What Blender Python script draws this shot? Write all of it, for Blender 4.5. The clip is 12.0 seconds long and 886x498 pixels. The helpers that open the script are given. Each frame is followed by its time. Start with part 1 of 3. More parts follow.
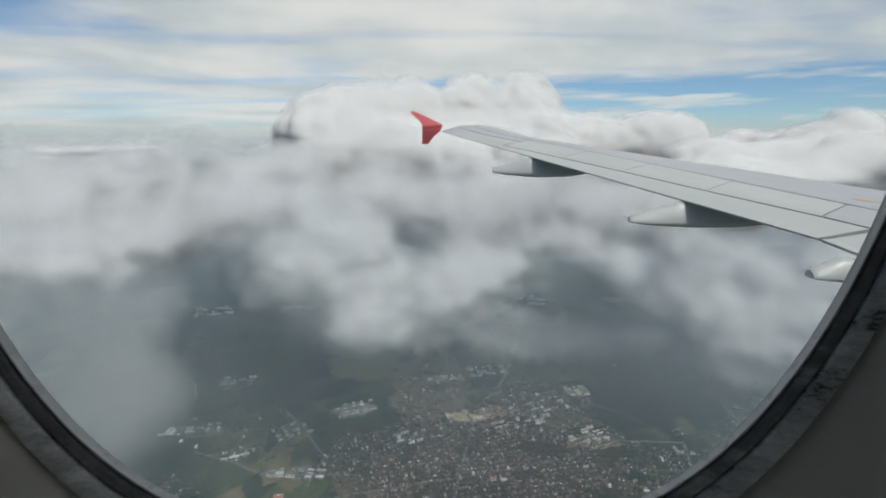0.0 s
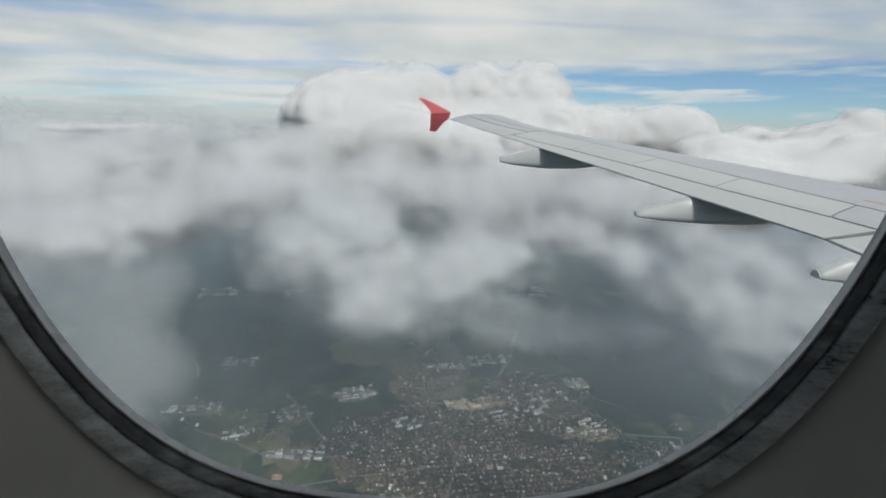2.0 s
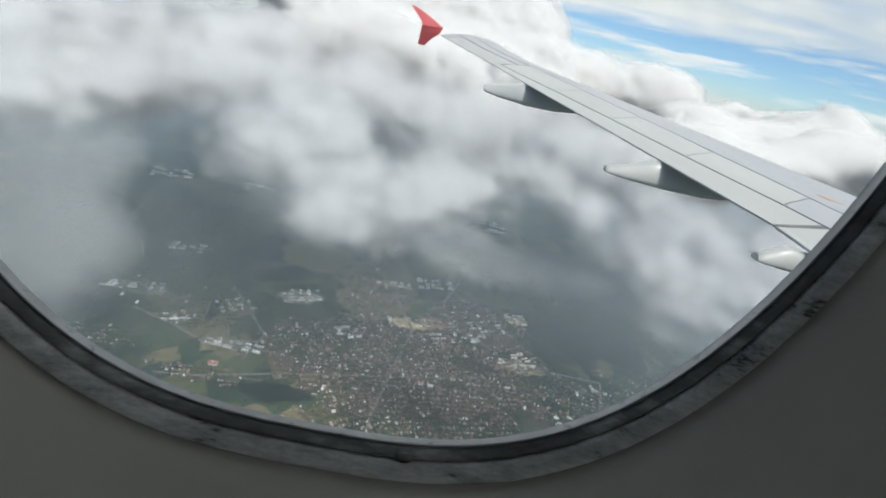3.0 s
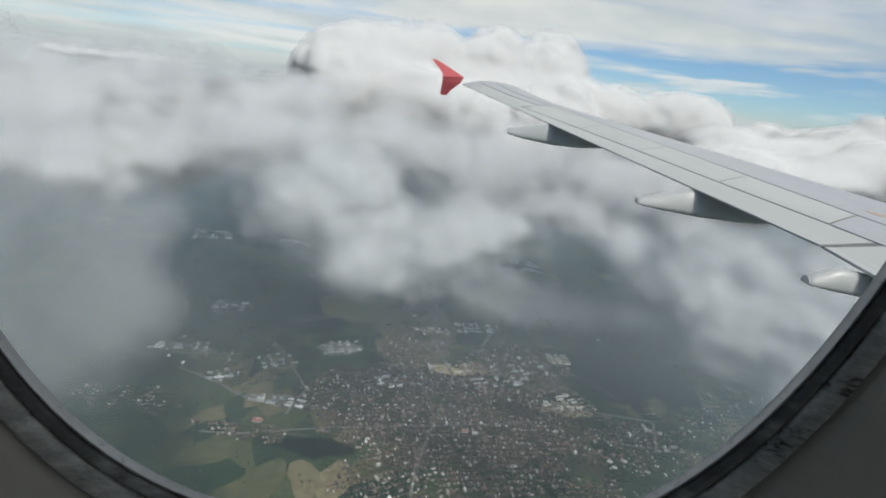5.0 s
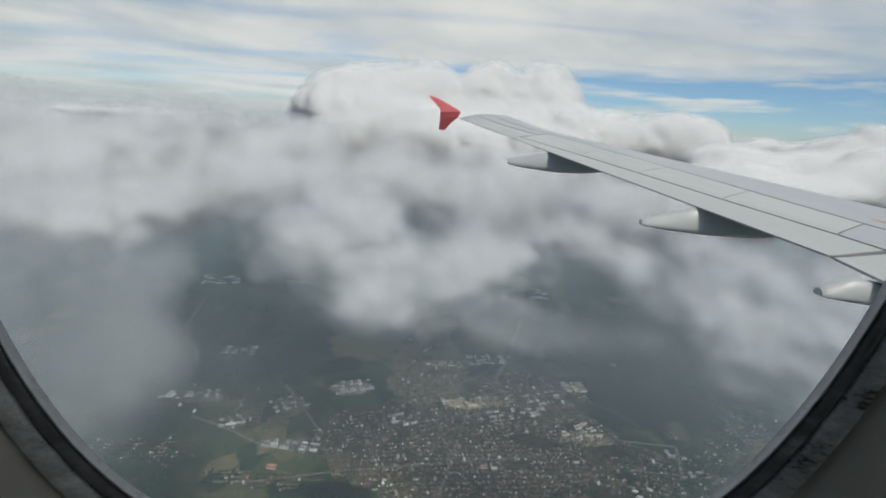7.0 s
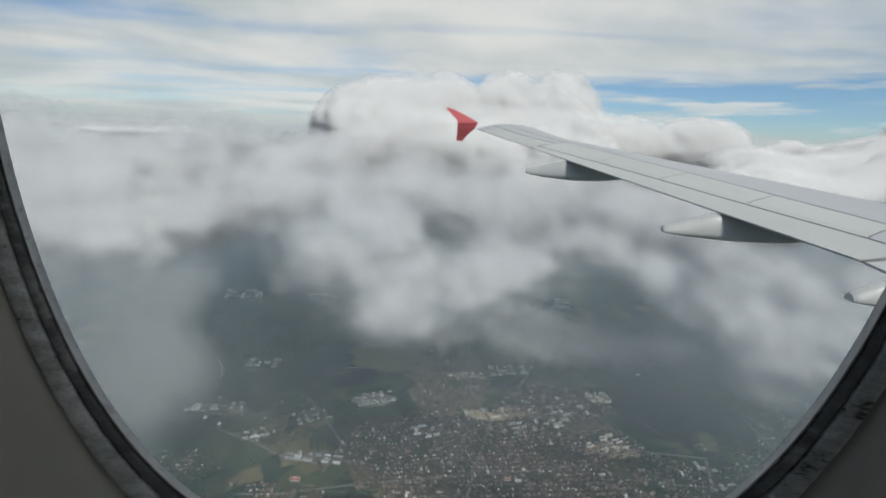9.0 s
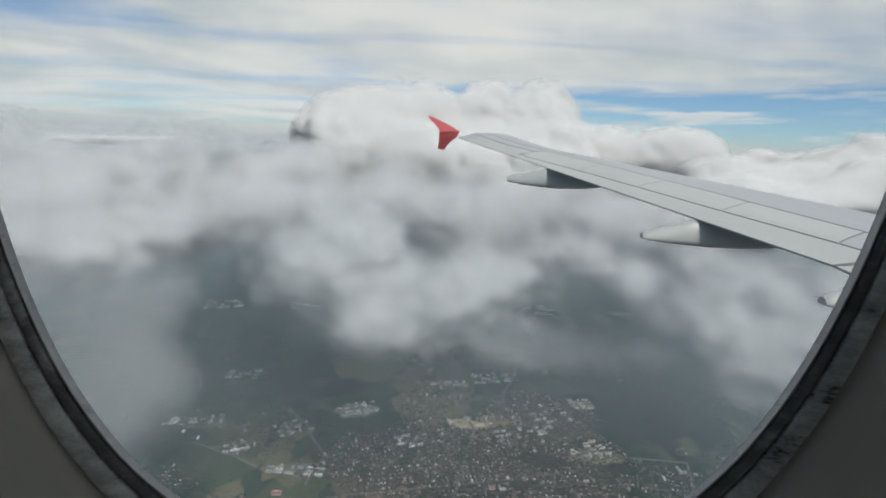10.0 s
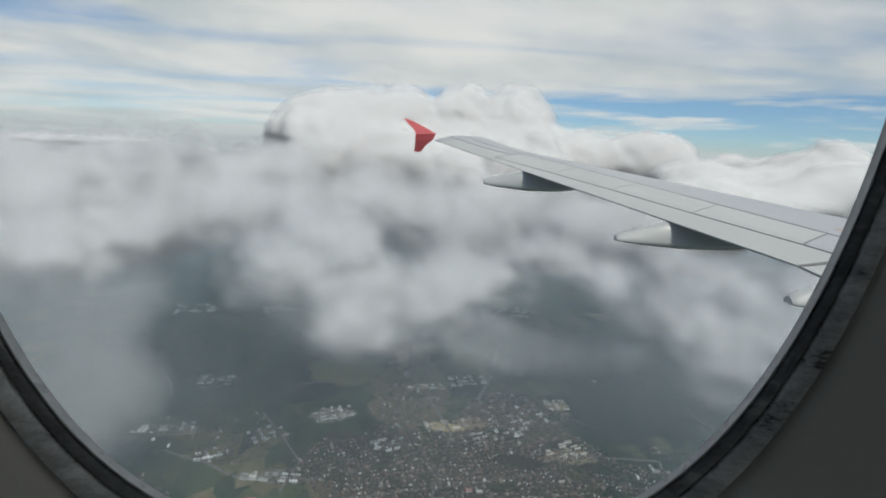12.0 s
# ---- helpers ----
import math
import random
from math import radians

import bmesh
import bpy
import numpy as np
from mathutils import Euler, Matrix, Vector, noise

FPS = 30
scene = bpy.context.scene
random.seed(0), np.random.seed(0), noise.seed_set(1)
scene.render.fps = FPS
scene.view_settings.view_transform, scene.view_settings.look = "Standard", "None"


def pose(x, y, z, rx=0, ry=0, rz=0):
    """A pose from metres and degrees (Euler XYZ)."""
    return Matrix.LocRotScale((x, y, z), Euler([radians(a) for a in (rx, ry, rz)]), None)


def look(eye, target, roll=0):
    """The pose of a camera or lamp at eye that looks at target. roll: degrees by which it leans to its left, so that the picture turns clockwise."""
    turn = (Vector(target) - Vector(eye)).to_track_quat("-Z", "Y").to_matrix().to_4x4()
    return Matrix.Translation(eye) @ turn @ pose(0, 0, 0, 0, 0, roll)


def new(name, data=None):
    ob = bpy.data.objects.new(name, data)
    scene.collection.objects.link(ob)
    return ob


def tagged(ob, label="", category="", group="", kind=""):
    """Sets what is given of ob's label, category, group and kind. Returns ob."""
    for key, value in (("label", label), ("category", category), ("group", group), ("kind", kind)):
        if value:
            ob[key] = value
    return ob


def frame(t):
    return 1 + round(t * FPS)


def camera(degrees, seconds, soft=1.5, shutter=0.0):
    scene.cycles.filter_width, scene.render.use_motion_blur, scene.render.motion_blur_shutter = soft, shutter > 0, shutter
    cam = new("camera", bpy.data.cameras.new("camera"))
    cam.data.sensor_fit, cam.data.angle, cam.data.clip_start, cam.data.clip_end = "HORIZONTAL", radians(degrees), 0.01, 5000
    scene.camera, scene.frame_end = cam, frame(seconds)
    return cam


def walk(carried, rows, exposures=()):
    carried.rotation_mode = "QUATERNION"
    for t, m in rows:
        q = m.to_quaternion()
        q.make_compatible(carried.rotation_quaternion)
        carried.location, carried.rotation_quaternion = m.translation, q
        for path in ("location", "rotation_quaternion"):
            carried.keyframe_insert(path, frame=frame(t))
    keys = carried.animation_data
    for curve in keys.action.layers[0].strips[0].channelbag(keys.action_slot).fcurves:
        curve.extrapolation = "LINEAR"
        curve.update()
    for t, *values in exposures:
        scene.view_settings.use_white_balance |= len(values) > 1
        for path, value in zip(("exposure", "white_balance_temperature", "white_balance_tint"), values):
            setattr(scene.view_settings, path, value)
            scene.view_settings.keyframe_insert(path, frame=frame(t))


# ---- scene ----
cam = camera(81.3, 12.0, soft=1.9)
# seconds, place of the eye (x forward along the aircraft, y outboard, z up), yaw, pitch, roll
ROWS = [
    (0.0, 0.0083, 0.0031, -0.0180, 1.61, -11.92, 0.02),
    (0.5, 0.0099, 0.0045, -0.0208, 1.38, -12.15, -0.48),
    (1.0, 0.0084, 0.0045, -0.0217, 1.59, -12.58, -1.23),
    (1.5, 0.0074, 0.0035, -0.0226, 1.71, -12.86, -1.69),
    (2.0, 0.0056, 0.0013, -0.0235, 2.47, -13.20, -1.69),
    (2.5, 0.0086, 0.0045, -0.0178, 0.87, -17.17, -6.23),
    (3.0, 0.0089, 0.0073, -0.0205, 1.33, -21.53, -12.31),
    (5.0, 0.0121, 0.0102, -0.0087, 3.66, -17.10, -7.45),
    (5.5, 0.0122, 0.0115, -0.0063, 3.53, -15.05, -5.60),
    (6.0, 0.0117, 0.0095, -0.0070, 3.45, -13.92, -4.64),
    (6.5, 0.0102, 0.0083, -0.0076, 3.25, -13.52, -4.32),
    (7.0, 0.0097, 0.0052, -0.0060, 3.47, -13.47, -4.10),
    (9.0, 0.0087, -0.0060, 0.0006, 5.36, -12.42, -2.66),
    (9.5, 0.0097, -0.0098, -0.0005, 4.70, -11.98, -2.40),
    (10.0, 0.0093, -0.0084, -0.0023, 3.37, -11.41, -2.67),
    (10.5, 0.0075, -0.0060, -0.0041, 2.57, -11.00, -2.82),
    (11.0, 0.0076, -0.0077, -0.0057, 2.13, -10.93, -2.59),
    (11.5, 0.0070, -0.0057, -0.0067, 1.23, -10.99, -2.79),
    (12.0, 0.0078, -0.0046, -0.0123, 0.79, -10.97, -3.08),
]
walk(cam, [(t, pose(x, y, z, 90 + pitch, roll, yaw)) for t, x, y, z, yaw, pitch, roll in ROWS], [(0.0, 0.0, 6680, 8), (2.0, 0.0, 6680, 8), (2.5, 0.2, 6680, 8), (3.0, 0.42, 6680, 8), (5.0, 0.12, 6680, 8), (6.0, -0.03, 6680, 8), (12.0, 0.0, 6680, 8)])

# ---- light ----
SUN_ELEVATION, SUN_AZIMUTH = radians(54), radians(150)   # azimuth from +y towards +x
sun_way = Vector((math.sin(SUN_AZIMUTH) * math.cos(SUN_ELEVATION), math.cos(SUN_AZIMUTH) * math.cos(SUN_ELEVATION), math.sin(SUN_ELEVATION)))
lamp = bpy.data.lights.new("sun", "SUN")
lamp.energy, lamp.angle, lamp.color = 2.25, radians(6.0), (1.0, 0.96, 0.9)
sun = new("sun", lamp)
sun.matrix_world = look((0, 0, 300), Vector((0, 0, 300)) - sun_way)
scene.cycles.transparent_max_bounces = 400
scene.cycles.max_bounces, scene.cycles.diffuse_bounces, scene.cycles.transmission_bounces = 18, 14, 8


class Nodes:
    """A node tree with short calls."""

    def __init__(self, tree):
        self.t = tree
        tree.nodes.clear()

    def add(self, kind, inputs=(), **settings):
        n = self.t.nodes.new(kind)
        if "operation" in settings:
            n.operation = settings["operation"]
        if "use_clamp" in settings:
            n.use_clamp = settings["use_clamp"]
        if "data_type" in settings:
            n.data_type = settings["data_type"]
        if "interpolation_type" in settings:
            n.interpolation_type = settings["interpolation_type"]
        if "sky_type" in settings:
            n.sky_type, n.sun_disc = settings["sky_type"], False
            n.sun_elevation, n.sun_rotation = SUN_ELEVATION, SUN_AZIMUTH
            n.air_density, n.dust_density, n.ozone_density, n.altitude = 1.0, 0.6, 2.5, 1500
        for key, v in dict(inputs).items():
            if isinstance(v, bpy.types.NodeSocket):
                self.t.links.new(v, n.inputs[key])
            else:
                n.inputs[key].default_value = v
        return n

    def math(self, op, a, b=0.0, c=0.0, clamp=False):
        return self.add("ShaderNodeMath", {0: a, 1: b, 2: c}, operation=op, use_clamp=clamp).outputs[0]

    def vmath(self, op, a, b=(0, 0, 0)):
        n = self.add("ShaderNodeVectorMath", {0: a, 1: b}, operation=op)
        return n.outputs["Value"] if op in ("LENGTH", "DOT_PRODUCT") else n.outputs[0]

    def step(self, v, lo, hi):
        return self.add("ShaderNodeMapRange", {"Value": v, "From Min": lo, "From Max": hi}, interpolation_type="SMOOTHSTEP").outputs[0]

    def noise(self, at, scale, detail=4.0, rough=0.55, stretch=None, warp=0.0):
        if stretch:
            at = self.vmath("MULTIPLY", at, stretch)
        return self.add("ShaderNodeTexNoise", {"Vector": at, "Scale": scale, "Detail": detail, "Roughness": rough, "Distortion": warp}).outputs["Fac"]

    def mix(self, f, a, b):
        return self.add("ShaderNodeMix", {0: f, 6: a, 7: b}, data_type="RGBA").outputs[2]

    def ramp(self, f, stops):
        n = self.add("ShaderNodeValToRGB", {0: f})
        while len(n.color_ramp.elements) < len(stops):
            n.color_ramp.elements.new(0.5)
        for e, (p, col) in zip(n.color_ramp.elements, stops):
            e.position, e.color = p, (*col, 1)
        return n.outputs[0]

    def place(self):
        return self.add("ShaderNodeNewGeometry").outputs["Position"]


# ---- sky: thin high cloud with a clear blue lane low over the horizon ----
world = bpy.data.worlds.new("sky")
scene.world = world
world.use_nodes = True
w = Nodes(world.node_tree)
way = w.add("ShaderNodeTexCoord").outputs["Generated"]
sep = w.add("ShaderNodeSeparateXYZ", {0: way}).outputs
sky = w.add("ShaderNodeTexSky", sky_type="NISHITA")
blue = w.vmath("MULTIPLY", sky.outputs[0], (0.066, 0.082, 0.096))
up = w.math("MAXIMUM", sep[2], 0.0)
lift = w.math("ADD", up, 0.045)
deck = w.add("ShaderNodeCombineXYZ", {0: w.math("DIVIDE", sep[0], lift), 1: w.math("DIVIDE", sep[1], lift), 2: 0.0}).outputs[0]
streaks = w.noise(deck, 0.55, 5.0, 0.52, (0.5, 1.0, 1.0), 0.5)
patches = w.noise(deck, 0.16, 3.0, 0.5, (0.7, 1.0, 1.0), 0.4)
azimuth = w.math("ARCTAN2", sep[0], sep[1])
wobble = w.math("MULTIPLY", w.math("SUBTRACT", w.noise(way, 5.0, 4.0, 0.55, (1, 1, 5.0)), 0.5), 0.05)
height = w.math("ADD", sep[2], wobble)
edge = w.math("ADD", w.math("MULTIPLY", azimuth, 0.01), 0.103)           # lower rim of the cloud deck
above = w.step(w.math("SUBTRACT", height, edge), -0.008, 0.012)
leftward = w.step(azimuth, 0.02, -0.22)                                  # the lane closes towards the tail
cover = w.math("MAXIMUM", above, w.math("MULTIPLY", leftward, 0.9))
holes = w.step(w.math("ADD", w.math("MULTIPLY", streaks, 0.6), w.math("MULTIPLY", patches, 0.4)), 0.37, 0.52)
cover = w.math("MULTIPLY", cover, w.math("ADD", w.math("MULTIPLY", holes, 0.65), 0.35))
bands = w.math("MULTIPLY", w.step(w.noise(way, 5.0, 5.0, 0.58, (1, 1, 9.0)), 0.47, 0.64), 0.75)
cover = w.math("MAXIMUM", cover, bands)
open_patch = w.math("MULTIPLY", w.step(w.math("ADD", azimuth, w.math("MULTIPLY", wobble, 4.0)), -0.58, -0.72), w.step(height, 0.12, 0.19))      # clear sky far back
cover = w.math("MULTIPLY", cover, w.math("SUBTRACT", 1.0, w.math("MULTIPLY", open_patch, 0.85)))
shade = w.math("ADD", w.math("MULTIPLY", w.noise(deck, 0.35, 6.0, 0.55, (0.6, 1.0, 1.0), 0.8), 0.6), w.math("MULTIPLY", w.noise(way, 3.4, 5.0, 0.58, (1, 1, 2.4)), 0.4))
white = w.mix(w.step(shade, 0.40, 0.60), (0.50, 0.56, 0.59, 1), (0.74, 0.755, 0.75, 1))
glare = w.math("ADD", w.math("MULTIPLY", w.step(sep[2], 0.25, 0.9), 1.3), 1.0)                # thin cloud is brighter towards the high sun
white = w.vmath("MULTIPLY", white, w.add("ShaderNodeCombineXYZ", {0: glare, 1: glare, 2: glare}).outputs[0])
overhead = w.mix(w.math("MULTIPLY", cover, 0.97), blue, white)
low = w.mix(w.step(sep[2], 0.045, -0.01), overhead, (0.45, 0.505, 0.54, 1))
below = w.mix(w.step(sep[2], 0.0, -0.075), low, (0.27, 0.325, 0.36, 1))
below = w.mix(w.step(sep[2], -0.04, -0.19), below, (0.085, 0.108, 0.122, 1))
w.add("ShaderNodeOutputWorld", {0: w.add("ShaderNodeBackground", {"Color": below, "Strength": 1.0}).outputs[0]})


# ---- materials ----
def material(name):
    m = bpy.data.materials.new(name)
    m.use_nodes = True
    return m, Nodes(m.node_tree)


def surface(name, stops, scale, rough=0.6, metal=0.0, bump=0.0, bump_scale=None, detail=5.0, fine=0.25, stretch=None, coat=0.0):
    """Two scales of colour variation with relief, in the thing's own metres."""
    m, n = material(name)
    at = n.add("ShaderNodeTexCoord").outputs["Object"]
    big = n.noise(at, scale, detail, 0.6, stretch)
    small = n.noise(at, scale * 9, 3.0, 0.6, stretch)
    f = n.math("ADD", n.math("MULTIPLY", big, 1 - fine), n.math("MULTIPLY", small, fine))
    col = n.ramp(f, stops)
    ins = {"Base Color": col, "Roughness": n.math("ADD", n.math("MULTIPLY", small, 0.25), rough - 0.12), "Metallic": metal, "Coat Weight": coat}
    if bump:
        ins["Normal"] = n.add("ShaderNodeBump", {"Height": n.noise(at, bump_scale or scale * 6, 4.0), "Strength": bump, "Distance": 0.002}).outputs[0]
    n.add("ShaderNodeOutputMaterial", {0: n.add("ShaderNodeBsdfPrincipled", ins).outputs[0]})
    return m


def vapour(name, alpha, scale, lo, hi, tone=(0.985, 0.99, 0.99), fluff=0.6, passing=0.45):
    """Cloud droplets: a thin white veil that scatters light in all directions and lets part of it through, broken into wisps."""
    m, n = material(name)
    geo = n.add("ShaderNodeNewGeometry").outputs
    at = geo["Position"]
    wisps = n.step(n.math("ADD", n.math("MULTIPLY", n.noise(at, scale, 4.0, 0.6), 0.7), n.math("MULTIPLY", n.noise(at, scale * 5, 3.0, 0.6), 0.3)), lo, hi)
    bent = n.vmath("NORMALIZE", n.vmath("ADD", n.vmath("MULTIPLY", geo["Normal"], (1 - fluff,) * 3), (0.1 * fluff, -0.5 * fluff, 0.8 * fluff)))
    col = (*tone, 1)
    body = n.add("ShaderNodeMixShader", {0: passing, 1: n.add("ShaderNodeBsdfDiffuse", {"Color": col, "Normal": bent}).outputs[0], 2: n.add("ShaderNodeBsdfTranslucent", {"Color": col, "Normal": bent}).outputs[0]}).outputs[0]
    veil = n.add("ShaderNodeMixShader", {0: n.math("MULTIPLY", wisps, alpha), 1: n.add("ShaderNodeBsdfTransparent").outputs[0], 2: body}).outputs[0]
    n.add("ShaderNodeOutputMaterial", {0: veil})
    return m


WING_PAINT = surface("wing_paint", [(0.3, (0.28, 0.288, 0.31)), (0.55, (0.325, 0.335, 0.355)), (0.75, (0.365, 0.372, 0.385))], 0.7, 0.42, 0.0, 0.02, 40, stretch=(1.0, 0.25, 1.0))
PANEL_PAINT = surface("panel_paint", [(0.3, (0.32, 0.33, 0.325)), (0.55, (0.37, 0.38, 0.375)), (0.75, (0.41, 0.415, 0.405))], 1.1, 0.4, 0.0, 0.02, 40, stretch=(1.0, 0.3, 1.0))
# dark tone puts shade into the wing and seal gaps; also colours the plug
GAP_SHADE = surface("gap_shade_and_plug", [(0.3, (0.09, 0.095, 0.1)), (0.7, (0.15, 0.15, 0.15))], 3.0, 0.7)
FAIRING_PAINT = surface("fairing_paint", [(0.3, (0.32, 0.345, 0.35)), (0.6, (0.40, 0.415, 0.41))], 2.0, 0.38, 0.0, 0.02, 30)
RED_PAINT = surface("red_paint", [(0.3, (0.50, 0.075, 0.085)), (0.7, (0.58, 0.11, 0.115))], 2.0, 0.35)
RUST_PAINT = surface("orange_marking", [(0.4, (0.42, 0.22, 0.1)), (0.6, (0.40, 0.37, 0.33))], 16.0, 0.6)
DARK_METAL = surface("dark_metal", [(0.3, (0.08, 0.08, 0.085)), (0.7, (0.16, 0.16, 0.17))], 8.0, 0.5, 0.4)
PANE_EDGE = surface("pane_edge", [(0.35, (0.22, 0.235, 0.25)), (0.6, (0.40, 0.42, 0.44))], 30.0, 0.3, 0.0, 0.1, 200)
SEAL = surface("seal_rubber", [(0.36, (0.09, 0.098, 0.11)), (0.52, (0.17, 0.185, 0.205)), (0.64, (0.40, 0.43, 0.46))], 60.0, 0.35, 0.0, 0.25, 300, stretch=(0.4, 1.0, 1.4))
WORN_SEAL = surface("worn_seal", [(0.36, (0.06, 0.064, 0.07)), (0.42, (0.34, 0.365, 0.39)), (0.62, (0.66, 0.69, 0.72))], 130.0, 0.45, 0.0, 0.4, 260, stretch=(0.35, 1.0, 1.6))
LINING = surface("cabin_lining", [(0.3, (0.55, 0.555, 0.55)), (0.7, (0.62, 0.625, 0.62))], 6.0, 0.55, 0.0, 0.08, 700)
CLOUD_WHITE = vapour("cloud_white", 0.22, 0.009, 0.10, 0.45, (0.985, 0.993, 1.0), 0.9, 0.4)
CLOUD_HEART = vapour("cloud_heart", 0.6, 0.009, -0.2, 0.2, (0.99, 0.995, 1.0), 0.93, 0.15)
CLOUD_EDGE = vapour("cloud_edge", 0.20, 0.008, 0.15, 0.55, (0.89, 0.91, 0.93), fluff=0.7)
CLOUD_SOFT = vapour("cloud_soft", 0.12, 0.0065, 0.25, 0.62, (0.89, 0.91, 0.93))
# slightly greyer than the other clouds: part of the mist's shade is in its tone
CLOUD_FAINT = vapour("cloud_faint", 0.026, 0.006, 0.2, 0.7, (0.86, 0.89, 0.91))
CLOUD_THIN = vapour("cloud_thin", 0.06, 0.0055, 0.36, 0.66, (0.90, 0.915, 0.93))


def clear_pane():
    """Thin acrylic: clear, with a weak gloss and fine scratches."""
    m, n = material("pane_acrylic")
    at = n.add("ShaderNodeTexCoord").outputs["Object"]
    scratch = n.step(n.noise(at, 60.0, 5.0, 0.7, (1.0, 1.0, 0.15)), 0.55, 0.75)
    veil = n.add("ShaderNodeMixShader", {0: n.math("ADD", n.math("MULTIPLY", scratch, 0.012), 0.012), 1: n.add("ShaderNodeBsdfTransparent").outputs[0], 2: n.add("ShaderNodeBsdfTranslucent", {"Color": (0.8, 0.8, 0.8, 1)}).outputs[0]}).outputs[0]
    gloss = n.math("MULTIPLY", n.add("ShaderNodeFresnel", {"IOR": 1.3}).outputs[0], 0.6)
    n.add("ShaderNodeOutputMaterial", {0: n.add("ShaderNodeMixShader", {0: gloss, 1: veil, 2: n.add("ShaderNodeBsdfGlossy", {"Roughness": 0.02}).outputs[0]}).outputs[0]})
    return m


PANE = clear_pane()


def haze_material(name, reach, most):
    """Blue distance haze painted on flat sheets: their cover thickens with distance from the aircraft."""
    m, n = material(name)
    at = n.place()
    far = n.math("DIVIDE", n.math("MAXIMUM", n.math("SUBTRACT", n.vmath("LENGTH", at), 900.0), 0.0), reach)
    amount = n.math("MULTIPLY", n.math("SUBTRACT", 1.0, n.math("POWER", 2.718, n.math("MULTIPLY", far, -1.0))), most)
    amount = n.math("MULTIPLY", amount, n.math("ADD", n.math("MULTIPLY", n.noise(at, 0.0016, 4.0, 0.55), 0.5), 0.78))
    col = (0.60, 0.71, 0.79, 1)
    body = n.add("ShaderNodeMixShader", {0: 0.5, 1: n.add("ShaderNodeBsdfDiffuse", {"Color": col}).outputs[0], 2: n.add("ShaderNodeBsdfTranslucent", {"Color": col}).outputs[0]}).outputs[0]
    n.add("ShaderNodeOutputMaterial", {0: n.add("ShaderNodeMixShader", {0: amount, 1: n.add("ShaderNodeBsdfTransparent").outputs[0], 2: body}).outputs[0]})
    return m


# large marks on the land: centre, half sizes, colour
# the near-black ones, but for the small pond, are cloud shadow in the colour
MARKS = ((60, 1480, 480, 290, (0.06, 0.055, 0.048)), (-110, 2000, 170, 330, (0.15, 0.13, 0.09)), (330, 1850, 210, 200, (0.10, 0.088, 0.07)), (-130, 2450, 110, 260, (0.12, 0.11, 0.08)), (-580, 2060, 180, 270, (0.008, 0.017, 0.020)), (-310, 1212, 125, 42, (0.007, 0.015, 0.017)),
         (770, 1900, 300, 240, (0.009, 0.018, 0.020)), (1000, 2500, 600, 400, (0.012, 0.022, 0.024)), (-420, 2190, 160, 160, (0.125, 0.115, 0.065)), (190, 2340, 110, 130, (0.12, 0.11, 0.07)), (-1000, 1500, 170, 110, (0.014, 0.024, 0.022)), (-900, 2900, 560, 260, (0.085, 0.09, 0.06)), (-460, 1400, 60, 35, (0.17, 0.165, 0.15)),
         (32, 1735, 85, 38, (0.42, 0.35, 0.22)), (130, 1775, 60, 40, (0.26, 0.21, 0.15)), (-50, 2045, 95, 24, (0.42, 0.34, 0.22)), (-385, 1780, 85, 55, (0.24, 0.23, 0.2)), (470, 1590, 80, 40, (0.3, 0.26, 0.18)), (490, 1945, 50, 36, (0.3, 0.26, 0.17)), (-900, 1615, 110, 40, (0.17, 0.16, 0.135)))


def ground_material():
    """Farmland: a patchwork of dark green and brown fields, woods, the town's bare ground, and cloud shadows painted as
    dark patches.
    """
    m, n = material("farmland")
    at = n.place()
    bent = n.vmath("ADD", at, n.vmath("MULTIPLY", n.add("ShaderNodeTexNoise", {"Vector": at, "Scale": 0.004, "Detail": 3.0}).outputs["Color"], (110, 110, 0)))
    cells = n.add("ShaderNodeTexVoronoi", {"Vector": n.vmath("MULTIPLY", bent, (1.0, 0.6, 0.0)), "Scale": 0.012})
    tint = n.add("ShaderNodeSeparateColor", {0: cells.outputs["Color"]}).outputs[0]
    fields = n.ramp(tint, [(0.0, (0.016, 0.034, 0.026)), (0.35, (0.035, 0.06, 0.038)), (0.6, (0.06, 0.078, 0.045)), (0.85, (0.11, 0.105, 0.06)), (1.0, (0.17, 0.15, 0.095))])
    woods = n.step(n.noise(at, 0.0017, 6.0, 0.62), 0.46, 0.58)
    col = n.mix(n.math("MULTIPLY", woods, 0.85), fields, n.ramp(n.noise(at, 0.02, 5.0, 0.65), [(0.3, (0.010, 0.024, 0.018)), (0.7, (0.024, 0.046, 0.03))]))
    jitter = n.math("MULTIPLY", n.math("SUBTRACT", n.noise(at, 0.009, 6.0, 0.7), 0.5), 2.0)
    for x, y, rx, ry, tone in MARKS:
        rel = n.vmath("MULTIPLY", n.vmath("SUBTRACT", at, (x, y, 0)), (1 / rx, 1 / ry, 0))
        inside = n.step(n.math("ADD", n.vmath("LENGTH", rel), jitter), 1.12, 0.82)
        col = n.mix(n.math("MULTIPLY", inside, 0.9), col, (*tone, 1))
    fine = n.ramp(n.noise(at, 0.045, 6.0, 0.72), [(0.3, (0.65, 0.65, 0.65)), (0.7, (1.35, 1.35, 1.35))])
    col = n.vmath("MULTIPLY", col, fine)
    n.add("ShaderNodeOutputMaterial", {0: n.add("ShaderNodeBsdfPrincipled", {"Base Color": col, "Roughness": 0.95, "Specular IOR Level": 0.1}).outputs[0]})
    return m


